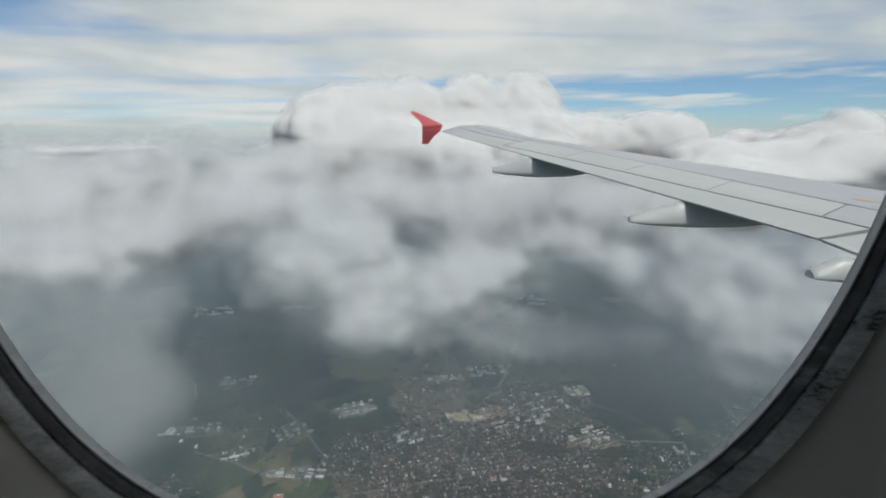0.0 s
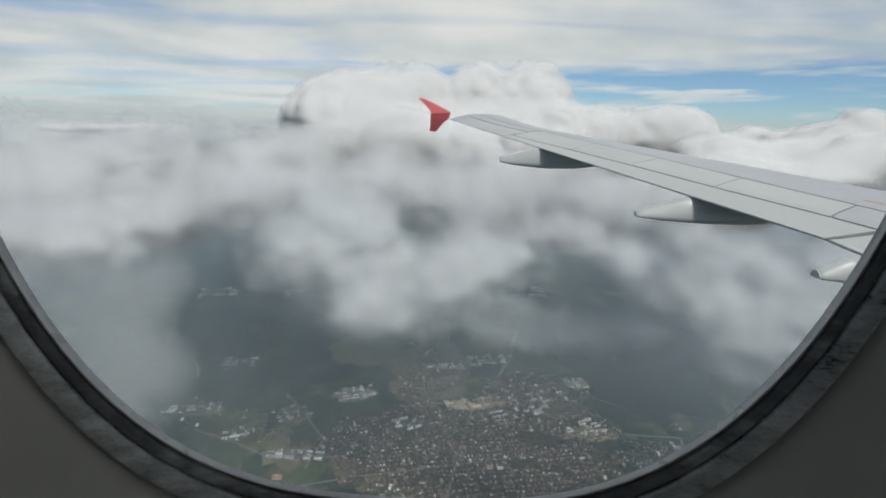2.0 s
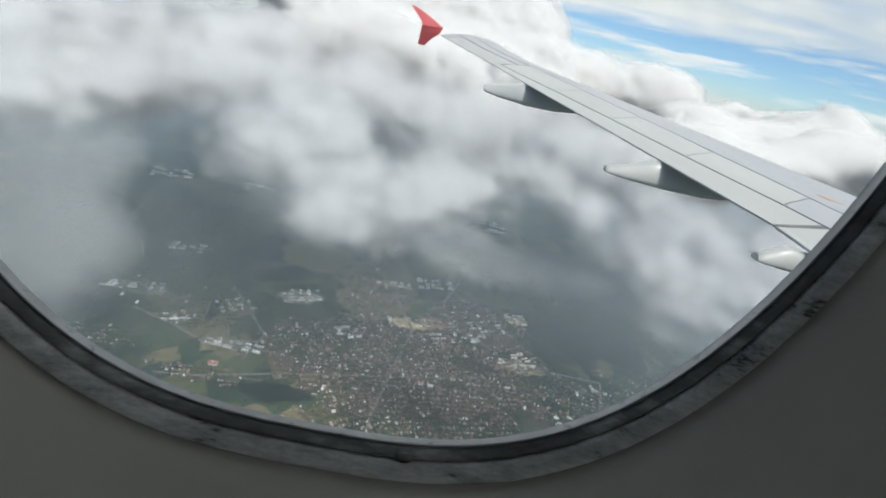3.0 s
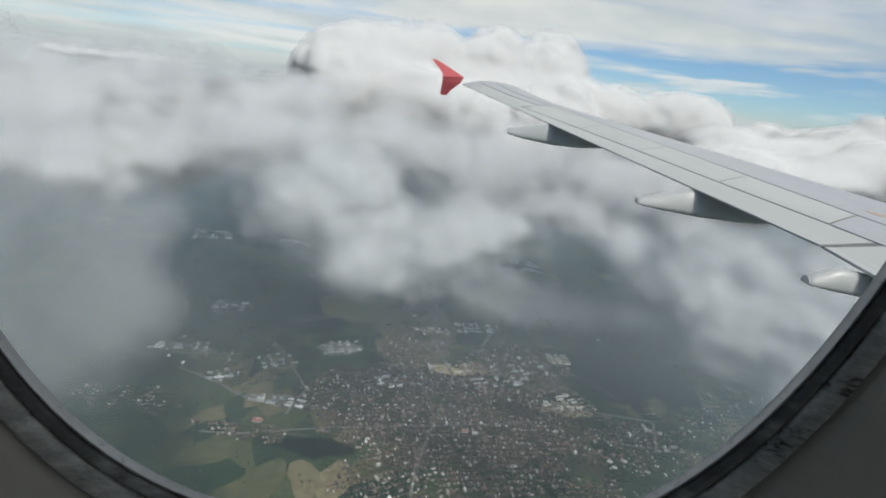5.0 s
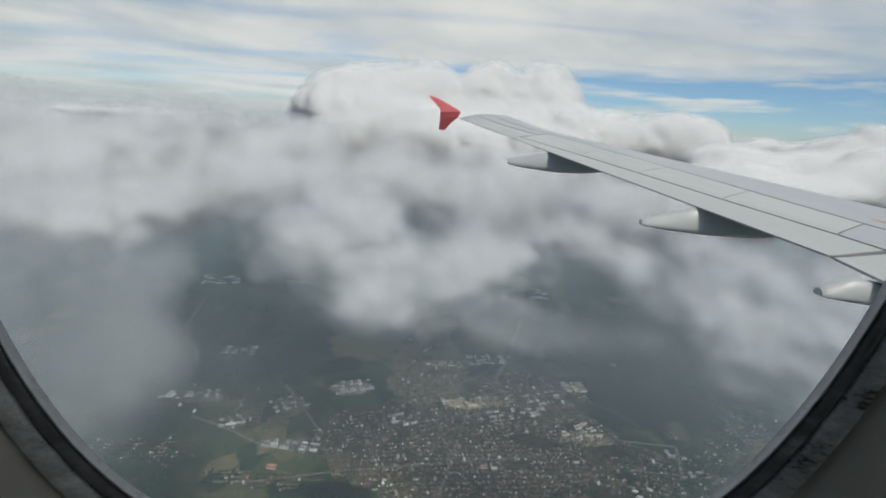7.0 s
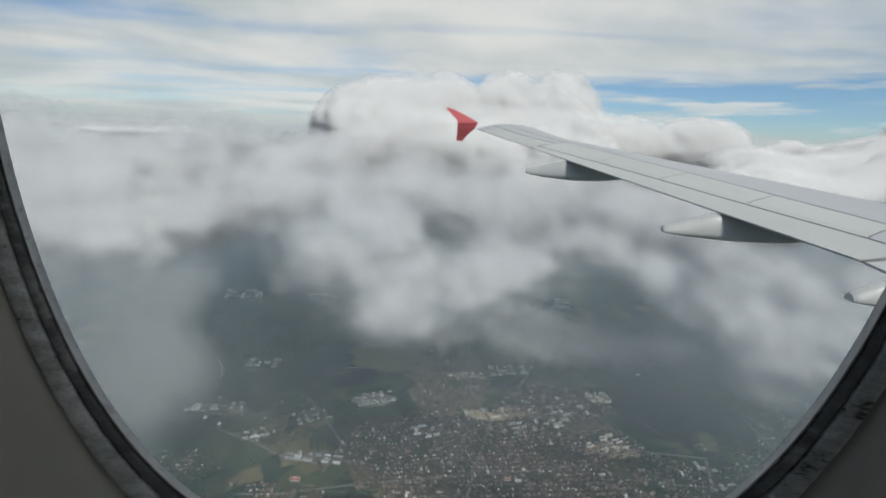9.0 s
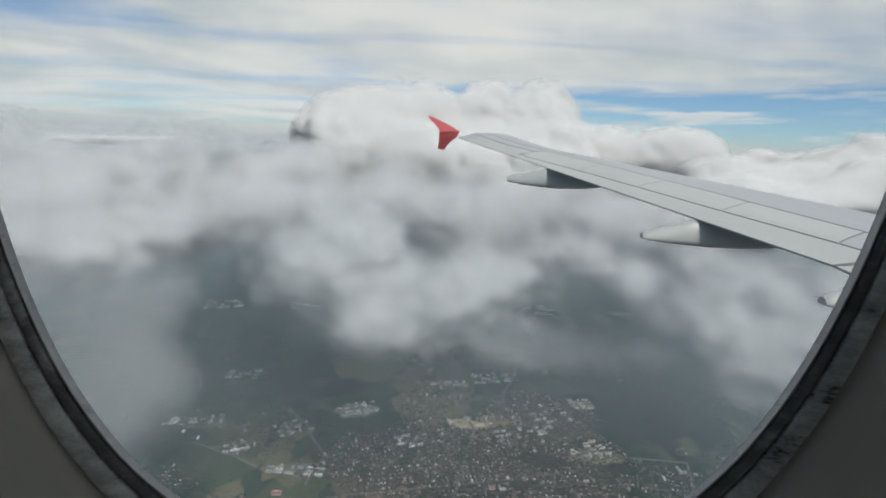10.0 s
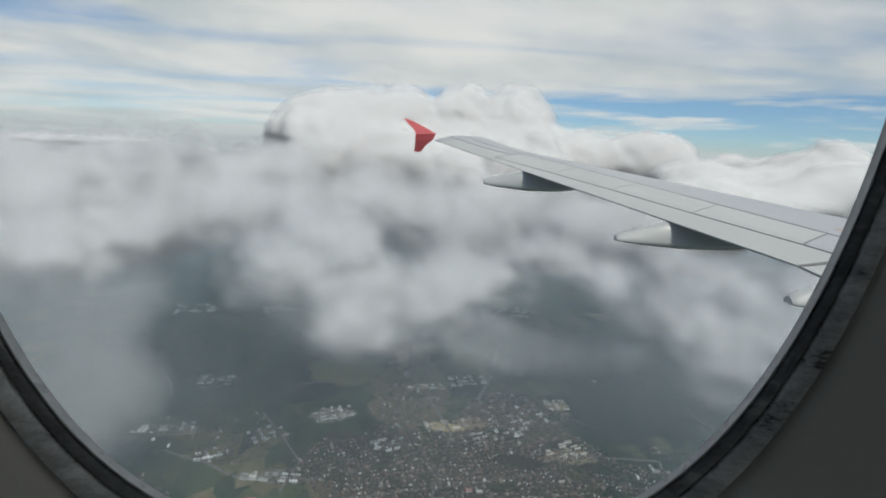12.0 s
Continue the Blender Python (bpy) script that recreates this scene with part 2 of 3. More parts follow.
def roofs_material(name, stops):
    m, n = material(name)
    rnd = n.add("ShaderNodeNewGeometry").outputs["Random Per Island"]
    n.add("ShaderNodeOutputMaterial", {0: n.add("ShaderNodeBsdfPrincipled", {"Base Color": n.ramp(rnd, stops), "Roughness": 0.75}).outputs[0]})
    return m


def hall_material(name, stops):
    """Sheet roofing, a tone of its own for each hall, with faint stains."""
    m, n = material(name)
    rnd = n.add("ShaderNodeObjectInfo").outputs["Random"]
    stain = n.math("MULTIPLY", n.math("SUBTRACT", n.noise(n.add("ShaderNodeTexCoord").outputs["Object"], 0.15, 4.0, 0.6), 0.5), 0.4)
    n.add("ShaderNodeOutputMaterial", {0: n.add("ShaderNodeBsdfPrincipled", {"Base Color": n.ramp(n.math("ADD", rnd, stain), stops), "Roughness": 0.6}).outputs[0]})
    return m


FARMLAND = ground_material()
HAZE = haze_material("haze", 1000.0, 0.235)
ROOFS = roofs_material("house_roofs", [(0.0, (0.04, 0.038, 0.04)), (0.3, (0.085, 0.07, 0.065)), (0.55, (0.14, 0.11, 0.095)), (0.74, (0.22, 0.15, 0.115)), (0.86, (0.29, 0.25, 0.21)), (0.95, (0.42, 0.39, 0.35)), (1.0, (0.8, 0.78, 0.75))])
TREES = roofs_material("tree_crowns", [(0.0, (0.012, 0.03, 0.016)), (1.0, (0.035, 0.055, 0.025))])
SHED_ROOF = hall_material("shed_roof", [(0.0, (0.16, 0.165, 0.165)), (0.35, (0.28, 0.28, 0.27)), (0.7, (0.48, 0.48, 0.46)), (1.0, (0.82, 0.82, 0.8))])
SHED_TAN = hall_material("tan_shed_roof", [(0.0, (0.26, 0.21, 0.15)), (0.4, (0.42, 0.36, 0.26)), (0.75, (0.62, 0.55, 0.42)), (1.0, (0.82, 0.76, 0.64))])
SHED_RED = surface("red_shed_roof", [(0.3, (0.30, 0.11, 0.08)), (0.7, (0.40, 0.17, 0.12))], 0.03, 0.7)
ROAD = surface("road_surface", [(0.3, (0.10, 0.096, 0.09)), (0.7, (0.17, 0.165, 0.155))], 0.02, 0.9)


# ---- mesh helpers ----
def mesh_object(name, verts, faces, mat, parent=None, smooth=False, label=""):
    me = bpy.data.meshes.new(name)
    me.from_pydata([tuple(v) for v in verts], [], faces)
    me.materials.append(mat)
    if smooth:
        me.shade_smooth()
    me.update()
    ob = new(name, me)
    if parent:
        ob.parent = parent
    return tagged(ob, label)


def thing(name, label, category, at=(0, 0, 0), group="", kind=""):
    e = new(name)
    e.location = at
    return tagged(e, label, category, group, kind)


def box_mesh(x0, x1, y0, y1, z0, z1):
    v = [(x, y, z) for z in (z0, z1) for y in (y0, y1) for x in (x0, x1)]
    return v, [(0, 2, 3, 1), (4, 5, 7, 6), (0, 1, 5, 4), (2, 6, 7, 3), (0, 4, 6, 2), (1, 3, 7, 5)]


def ball(level):
    bm = bmesh.new()
    bmesh.ops.create_icosphere(bm, subdivisions=level, radius=1)
    bm.verts.ensure_lookup_table()
    v = np.array([tuple(x.co) for x in bm.verts])
    f = np.array([[q.index for q in x.verts] for x in bm.faces])
    bm.free()
    return v, f


# ---- the cabin window ----
WIN_X, WIN_Y, WIN_Z, WIN_TILT = -0.0048, 0.1413, 0.1827, -0.1443
HALF_W, HALF_LOW, HALF_HIGH, ROUND = 0.1277, 0.2922, 0.105, 2.738
WIN_N = Vector((0, math.cos(WIN_TILT), math.sin(WIN_TILT)))
WIN_U = Vector((0, -math.sin(WIN_TILT), math.cos(WIN_TILT)))
WIN_C = Vector((WIN_X, WIN_Y, WIN_Z))


def rim(off, depth, count=160):
    """A loop round the opening: off metres outwards from the seal's edge, depth metres towards the cabin."""
    loop = []
    for i in range(count):
        a = 2 * math.pi * i / count
        ca, sa = math.cos(a), math.sin(a)
        b = HALF_HIGH + off if sa > 0 else HALF_LOW + 1.4 * off       # the seal is broader along the sill
        u = math.copysign(abs(ca) ** (2 / ROUND), ca) * (HALF_W + off)
        v = math.copysign(abs(sa) ** (2 / ROUND), sa) * b
        loop.append(WIN_C + Vector((u, 0, 0)) + v * WIN_U - depth * WIN_N)
    return loop


def loft(name, loops, mat, parent, label="", close=False):
    n = len(loops[0])
    verts = [p for loop in loops for p in loop]
    faces = []
    rings = len(loops) if close else len(loops) - 1
    for k in range(rings):
        k2 = (k + 1) % len(loops)
        for i in range(n):
            j = (i + 1) % n
            faces.append((k * n + i, k * n + j, k2 * n + j, k2 * n + i))
    return mesh_object(name, verts, faces, mat, parent, True, label)


window = thing("window_1", "oval aircraft cabin window with worn black rubber seal", "window", kind="structure")
loft("pane_edge", [rim(o, d) for o, d in ((0.06, -0.0105), (0.0, -0.003), (0.0002, -0.0027), (0.0004, -0.0029), (0.0004, -0.006))], PANE_EDGE, window, "pale bevelled edge of the pane")
loft("inner_seal", [rim(o, d) for o, d in ((0.0005, -0.006), (0.0006, -0.0027), (0.0009, -0.0020), (0.0019, -0.0011), (0.0022, -0.0014), (0.0022, -0.006))], SEAL, window, "dark rubber lip round the pane")
loft("outer_seal", [rim(o, d) for o, d in ((0.0023, -0.006), (0.0024, -0.0008), (0.0027, 0.0), (0.0038, 0.0010), (0.0046, 0.0016), (0.0050, 0.0015), (0.0052, -0.003))], WORN_SEAL, window, "scuffed grey rubber bead")
loft("shadow_gap", [rim(0.0051, -0.001), rim(0.0056, -0.004), rim(0.0064, -0.001)], GAP_SHADE, window)
pane_loops = [rim(0.05, -0.0112), rim(0.05, -0.0132)]
m_ = len(pane_loops[0])
pane = mesh_object("pane", pane_loops[0] + pane_loops[1], [tuple(range(m_)), tuple(range(2 * m_ - 1, m_ - 1, -1))] + [(k, m_ + k, m_ + (k + 1) % m_, (k + 1) % m_) for k in range(m_)], PANE, window, False, "clear acrylic pane with faint scratches")
pane.visible_shadow = False
plug_at = WIN_C + Vector((0.0215, 0, 0)) - (HALF_LOW + 0.0014) * WIN_U + 0.0006 * WIN_N
bv_, bf_ = ball(2)
mesh_object("seal_plug", [plug_at + Vector((q[0] * 0.0021, q[1] * 0.0011, q[2] * 0.0014)) for q in bv_], [tuple(q) for q in bf_.tolist()], GAP_SHADE, window, True, "small dark plug in the seal")
loft("window_reveal", [rim(o, d) for o, d in ((0.0058, -0.002), (0.0062, 0.0018), (0.0085, 0.004), (0.02, 0.011), (0.032, 0.019), (0.0345, 0.0202))], LINING, window, "grey plastic window surround")
loft("sidewall_lining", [rim(o, d) for o, d in ((0.0349, 0.0194), (0.0356, 0.0209), (0.038, 0.0220), (0.06, 0.026), (0.12, 0.029), (0.5, 0.03), (1.6, 0.03))], LINING, window, "grey plastic cabin sidewall")


# ---- the wing ----
def te(y):
    return -0.35 + 0.315 * (13.96 - y)


def chord(y):
    return 1.6 + (14.2 - y) * 0.2


def base(y):
    return -1.14 + 0.095 * y


S_UP = (0.0, 0.15, 0.3, 0.45, 0.6, 0.75, 0.86, 0.94, 0.98, 1.0)
H_UP = (0.0, 0.0336, 0.0564, 0.0696, 0.0744, 0.066, 0.052, 0.034, 0.018, 0.0)
H_LOW = (0.003, 0.003, 0.006, 0.013, 0.021, 0.026, 0.026, 0.02, 0.011, 0.0)


def rise(y, s):
    """The tip is twisted and swept up."""
    k = min(max((y - 11.6) / 2.6, 0.0), 1.0) ** 2
    return k * (0.05 * min(max(s, 0.0) / 0.3, 1.0) + 0.07 * chord(y) * max(s, 0.0))


def skin(y, s, lift=0.0):
    return Vector((te(y) + s * chord(y), y, base(y) + rise(y, s) + chord(y) * (float(np.interp(s, S_UP, H_UP)) - 0.08 * s) + lift))


def under(y, s):
    return Vector((te(y) + s * chord(y), y, base(y) + rise(y, s) + chord(y) * (-float(np.interp(s, S_UP, H_LOW)) - 0.08 * s)))


def hinge(y):
    """Where the spoilers end and the flap begins, as a share of the chord."""
    return float(np.interp(y, (3.9, 4.4, 5.6, 7.0, 8.4, 10.5, 13.9), (0.118, 0.12, 0.112, 0.108, 0.098, 0.068, 0.05)))


def front(y):
    """The spoilers' front edge."""
    return float(np.interp(y, (0.5, 4.5, 6.0, 7.5, 9.9, 12.5, 14.2), (0.24, 0.262, 0.287, 0.322, 0.378, 0.44, 0.5)))


def slab(name, corner, mat, parent, lift=0.006, nu=10, nv=6, label="", thick=0.012):
    """A skin panel: corner(u, v) gives (y, s) for u along the span and v along the chord."""
    verts, faces = [], []
    for layer in (lift, lift - thick):
        for i in range(nu + 1):
            for j in range(nv + 1):
                y, s = corner(i / nu, j / nv)
                verts.append(skin(y, s, layer))
    n = (nu + 1) * (nv + 1)
    q = lambda i, j: i * (nv + 1) + j
    for i in range(nu):
        for j in range(nv):
            faces.append((q(i, j), q(i, j + 1), q(i + 1, j + 1), q(i + 1, j)))
    edge = [q(i, 0) for i in range(nu + 1)] + [q(nu, j) for j in range(1, nv + 1)] + [q(i, nv) for i in range(nu - 1, -1, -1)] + [q(0, j) for j in range(nv - 1, 0, -1)]
    for a, b in zip(edge, edge[1:] + edge[:1]):
        faces.append((a, b, b + n, a + n))
    return mesh_object(name, verts, faces, mat, parent, False, label)


wing = thing("aircraft_wing", "light grey swept airliner wing with red wingtip fence", "aircraft wing")
# the wing box: closed sections from root to tip
sec = sorted(set([0.0, 0.06, 0.1, 0.94, 0.97, 0.99, 1.0] + [0.05 * i for i in range(21)]))
verts, faces = [], []
span = [0.4 + 0.46 * i for i in range(31)]
for y in span:
    ring = [skin(y, s, -0.003) for s in sec] + [under(y, s) for s in reversed(sec[:-1])]
    verts += ring
n = 2 * len(sec) - 1
for k in range(len(span) - 1):
    for i in range(n):
        faces.append((k * n + i, k * n + (i + 1) % n, (k + 1) * n + (i + 1) % n, (k + 1) * n + i))
faces.append(tuple(range((len(span) - 1) * n, len(span) * n)))
# the box is coloured dark so that the panel gaps look shaded
mesh_object("wing_box", verts, faces, GAP_SHADE, wing, True, "wing box coloured dark as shade in the panel gaps")
TIP_Y = 14.2
verts = [under(y, s) - Vector((0, 0, 0.004)) for y in span for s in sec]
faces = [(k * len(sec) + i, (k + 1) * len(sec) + i, (k + 1) * len(sec) + i + 1, k * len(sec) + i + 1) for k in range(len(span) - 1) for i in range(len(sec) - 1)]
mesh_object("lower_skin", verts, faces, FAIRING_PAINT, wing, True, "grey painted underside")
slab("leading_skin", lambda u, v: (0.4 + u * (TIP_Y - 0.4), front(0.4 + u * (TIP_Y - 0.4)) + 0.006 + v * (0.985 - front(0.4 + u * (TIP_Y - 0.4)))), WING_PAINT, wing, nu=40, nv=24, label="light grey upper wing skin")
# spoilers, between slanting joints
joints = [(4.42, 4.70), (5.60, 5.93), (6.97, 7.32), (8.39, 8.88), (10.42, 10.86)]


def joint(k, v, side):
    a, b = joints[k]
    return a + (b - a) * v + side


for k in range(4):
    def corner(u, v, k=k):
        y = (1 - u) * joint(k, v, 0.008) + u * joint(k + 1, v, -0.008)
        return y, hinge(y) + 0.0045 + v * (front(y) - hinge(y) - 0.0055)
    slab("spoiler", corner, PANEL_PAINT, wing)


def inner_panel(u, v):
    y = (1 - u) * 0.4 + u * joint(0, v, -0.011)
    return y, hinge(y) + 0.0045 + v * (front(y) - hinge(y) - 0.0055)


slab("inboard_panel", inner_panel, WING_PAINT, wing)


def flap(u, v):
    y = (1 - u) * (3.99 + 0.05 * v) + u * (10.40 + 0.12 * v)
    return y, -0.004 + v * (hinge(y) + 0.002)


slab("outboard_flap", flap, PANEL_PAINT, wing, 0.004, 30, 4, "light grey outboard flap", 0.012)


def inner_flap(u, v):
    y = (1 - u) * 0.4 + u * (3.94 + 0.03 * v)
    rear = (2.78 - te(y)) / chord(y)                 # the inboard trailing edge runs straight out from the fuselage
    return y, rear + v * (hinge(y) + 0.002 - rear)


slab("inboard_flap", inner_flap, PANEL_PAINT, wing, 0.004, 16, 6, "light grey inboard flap", 0.02)


def aileron(u, v):
    y = (1 - u) * (10.46 + 0.22 * v) + u * 13.7
    return y, -0.004 + v * 0.252


slab("aileron", aileron, PANEL_PAINT, wing, 0.004, 16, 5, "light grey aileron", 0.012)


def outer_panel(u, v):
    y = (1 - u) * (10.71 + 0.19 * v) + u * TIP_Y
    return y, 0.258 + v * (front(y) - 0.264)


slab("outer_panel", outer_panel, WING_PAINT, wing)
slab("tip_panel", lambda u, v: (13.72 + u * (TIP_Y - 13.72), v * 0.25), WING_PAINT, wing, 0.005)
slab("wing_marking", lambda u, v: (4.72 + 0.16 * u, 0.335 + 0.028 * v), RUST_PAINT, wing, 0.0085, 2, 2, "orange walkway marking", 0.003)


def fairing(y, tail_x, nose_x, top_tail, low_tail, low_mid, low_nose, half, label, rear=None):
    """A canoe-shaped flap track fairing under the trailing edge."""
    secs = []
    rear = te(y) if rear is None else rear
    for i in range(28):
        u = (0.0, 0.004, 0.012)[i] if i < 3 else 0.025 + 0.975 * (i - 3) / 24
        x = tail_x + (nose_x - tail_x) * u
        s = (x - rear) / chord(y)
        roof = under(y, min(max(s, 0), 1)).z - 0.004 if s > 0 else base(y) - 0.008
        roof = roof if s > 0.0 else top_tail + (roof - top_tail) * ((x - tail_x) / (rear - tail_x)) ** 1.0
        low = float(np.interp(u, (0, 0.12, 0.38, 0.62, 1.0), (low_tail, low_tail + (low_mid - low_tail) * 0.5, low_mid, low_mid + 0.01, low_nose)))
        wide = half * float(np.interp(u, (0, 0.1, 0.3, 0.7, 1.0), (0.5, 0.68, 1.0, 1.0, 0.3)))
        tall = max(roof - low, 0.02)
        ring = []
        for j in range(20):
            a = 2 * math.pi * j / 20
            ca, sa = math.cos(a), math.sin(a)
            t_ = 0.5 + 0.5 * math.copysign(abs(sa) ** 0.55, sa)          # height in the section
            ring.append(Vector((x, y + wide * (1.0 - 0.62 * t_ ** 1.3 if t_ > 0.12 else 0.86 + 1.1 * t_) * math.copysign(abs(ca) ** 0.4, ca), low + tall * t_)))
        mid, blunt = Vector((x, y, low + tall * 0.5)), (0.8, 0.93, 0.98)[i] if i < 3 else 1.0
        secs.append([mid + (q - mid) * blunt for q in ring])
    ob = loft("flap_track_fairing", secs, FAIRING_PAINT, wing, label)
    me = ob.data
    bm = bmesh.new()
    bm.from_mesh(me)
    bm.verts.ensure_lookup_table()
    bm.faces.new([bm.verts[j] for j in range(20)])
    bm.to_mesh(me)
    bm.free()
    # static discharger on the tail
    r = 0.004
    v = []
    for x, k in ((tail_x + 0.01, 1.0), (tail_x - 0.07, 0.4)):
        for j in range(6):
            v.append((x, y + r * k * math.cos(j * math.pi / 3), top_tail - 0.004 + r * k * math.sin(j * math.pi / 3)))
    mesh_object("static_wick", v, [(j, (j + 1) % 6, 6 + (j + 1) % 6, 6 + j) for j in range(6)] + [tuple(range(6, 12))], DARK_METAL, ob)
    return ob


fairing(8.9, 0.60, 2.55, -0.465, -0.557, -0.64, -0.53, 0.18, "grey flap track fairing")
fairing(5.42, 1.81, 3.6, -0.80, -0.865, -0.91, -0.82, 0.16, "grey flap track fairing")
fairing(3.55, 2.46, 4.3, -0.90, -0.96, -1.0, -0.97, 0.15, "grey flap track fairing", 2.66)

# wingtip fence: fins above and below the tip
def fin_strip(edges):
    """A thin canted fin: pairs of (front, rear) points from one end to the other."""
    v, f = [], []
    for o in (-0.02, 0.02):
        for pair in edges:
            v += [(x, TIP_Y + 0.04 + o + 0.35 * abs(z - 0.34), z) for x, z in pair]
    n = 2 * len(edges)
    for k in range(len(edges) - 1):
        a = 2 * k
        f += [(a, a + 1, a + 3, a + 2), (n + a, n + a + 2, n + a + 3, n + a + 1), (a, a + 2, n + a + 2, n + a), (a + 1, n + a + 1, n + a + 3, a + 3)]
    f += [(0, n, n + 1, 1), (n - 2, n - 1, 2 * n - 1, 2 * n - 2)]
    return v, f


fence = mesh_object("wingtip_fence", *fin_strip([((-1.20, 0.742), (-1.29, 0.738)), ((-1.05, 0.69), (-1.17, 0.62)), ((-0.84, 0.60), (-1.04, 0.50)), ((-0.60, 0.485), (-0.965, 0.41)), ((-0.40, 0.38), (-0.945, 0.34))]), RED_PAINT, wing, False, "red wingtip fence")
mesh_object("lower_fin", *fin_strip([((-0.40, 0.38), (-0.945, 0.34)), ((-0.47, 0.22), (-0.95, 0.22)), ((-0.62, 0.10), (-0.955, 0.10)), ((-0.71, 0.0), (-0.962, 0.0)), ((-0.80, -0.125), (-0.975, -0.12))]), RED_PAINT, fence)



# ---- the cabin behind the camera ----
cabin = thing("cabin", "dim grey aircraft cabin shell behind the seat", "cabin", kind="structure")
for nm, b in (("cabin_floor", (-4, 4, -3.6, 0.02, -1.15, -1.10)), ("cabin_ceiling", (-4, 4, -3.6, 0.2, 1.05, 1.10)), ("cabin_bulkhead", (-4.05, -4, -3.6, 0.2, -1.15, 1.10)), ("cabin_bulkhead", (4, 4.05, -3.6, 0.2, -1.15, 1.10)),
              ("far_wall_low", (-4, 4, -3.65, -3.6, -1.15, -0.2)), ("far_wall_high", (-4, 4, -3.65, -3.6, 0.22, 1.10)), ("near_wall", (-4, -1.55, 0.15, 0.2, -1.15, 1.10)), ("near_wall", (1.55, 4, 0.15, 0.2, -1.15, 1.10))):
    mesh_object(nm, *box_mesh(*b), LINING, cabin)
for k in range(15):
    x = -4 + 0.55 * k
    mesh_object("far_wall_post", *box_mesh(x, x + 0.22, -3.65, -3.6, -0.2, 0.22), LINING, cabin)
# added glowing panel, out of view, that brightens the window lining
m, n_ = material("cabin_light")
n_.add("ShaderNodeOutputMaterial", {0: n_.add("ShaderNodeEmission", {"Color": (1.0, 0.93, 0.82, 1), "Strength": 3.0}).outputs[0]})
mesh_object("cabin_light", *box_mesh(1.8, 3.9, -1.0, -0.7, 1.02, 1.049), m, cabin, False, "long white cabin ceiling light")


# ---- the land ----
LAND_Z = -1000.0
verts = [(x, y, LAND_Z) for y in np.linspace(-9000, 9000, 25) for x in np.linspace(-9000, 9000, 25)]
faces = [(j * 25 + i, j * 25 + i + 1, (j + 1) * 25 + i + 1, (j + 1) * 25 + i) for j in range(24) for i in range(24)]
tagged(mesh_object("ground", verts, faces, FARMLAND), "dark green patchwork of fields, woods and painted cloud shadows far below", "ground", kind="structure")

rng = np.random.default_rng(4)


road_count = 0


def road(points, width, label="pale road between fields"):
    global road_count
    road_count += 1
    v, f, lift = [], [], 0.5 + 0.02 * road_count
    pts = [Vector((x, y, 0)) for x, y in points]
    fine = []
    for a, b in zip(pts, pts[1:]):
        fine += [a.lerp(b, i / 6) for i in range(6)]
    fine.append(pts[-1])
    for i, p in enumerate(fine):
        d = (fine[min(i + 1, len(fine) - 1)] - fine[max(i - 1, 0)]).normalized()
        s = Vector((-d.y, d.x, 0)) * width / 2
        v += [(p.x + s.x, p.y + s.y, LAND_Z + lift), (p.x - s.x, p.y - s.y, LAND_Z + lift)]
    for i in range(len(fine) - 1):
        f.append((2 * i, 2 * i + 1, 2 * i + 3, 2 * i + 2))
    return tagged(mesh_object("road", v, f, ROAD), label, "road", kind="structure")


road([(-1387, 2603), (-1330, 2400), (-1272, 2199), (-1180, 2150)], 14)
road([(-1169, 2038), (-1090, 1960), (-1028, 1846)], 10)
road([(-1272, 2199), (-1129, 2326), (-1043, 2388), (-900, 2500)], 14)
road([(-870, 1497), (-709, 1443), (-570, 1375), (-465, 1379), (-330, 1400)], 9)
road([(-755, 1672), (-735, 1580), (-738, 1504), (-709, 1443)], 7)
road([(-640, 1760), (-540, 1640), (-424, 1478), (-440, 1330)], 8)
road([(-80, 2900), (-55, 2608), (-34, 1959), (60, 1700), (-20, 1200), (-30, 900)], 10, "main street through the town")
road([(380, 2950), (348, 2713), (221, 2120), (150, 1900)], 15, "straight road running out of the town")
road([(150, 1900), (260, 1760), (450, 1600), (768, 1591), (740, 1480), (718, 1410)], 9, "road along the town's edge")
road([(-640, 1200), (-540, 1215), (-300, 1300), (60, 1400), (400, 1500)], 7, "street between houses")
road([(-230, 1560), (0, 1630), (260, 1760)], 7, "street between houses")

for k in range(26):                                      # narrow lanes between the fields
    x, y, a = rng.uniform(-1700, 1100), rng.uniform(1350, 3300), rng.uniform(-0.7, 0.9)
    lane = [(x, y)]
    for _ in range(rng.integers(3, 6)):
        a += rng.normal(0, 0.35)
        lane.append((lane[-1][0] + rng.uniform(60, 130) * math.cos(a), lane[-1][1] + rng.uniform(60, 130) * math.sin(a)))
    if not any(((px - 100) / 480) ** 2 + ((py - 1500) / 380) ** 2 < 1 for px, py in lane):
        road(lane, rng.uniform(3.5, 5.5) * (1 if y < 2300 else 1.6), "narrow pale lane between fields")

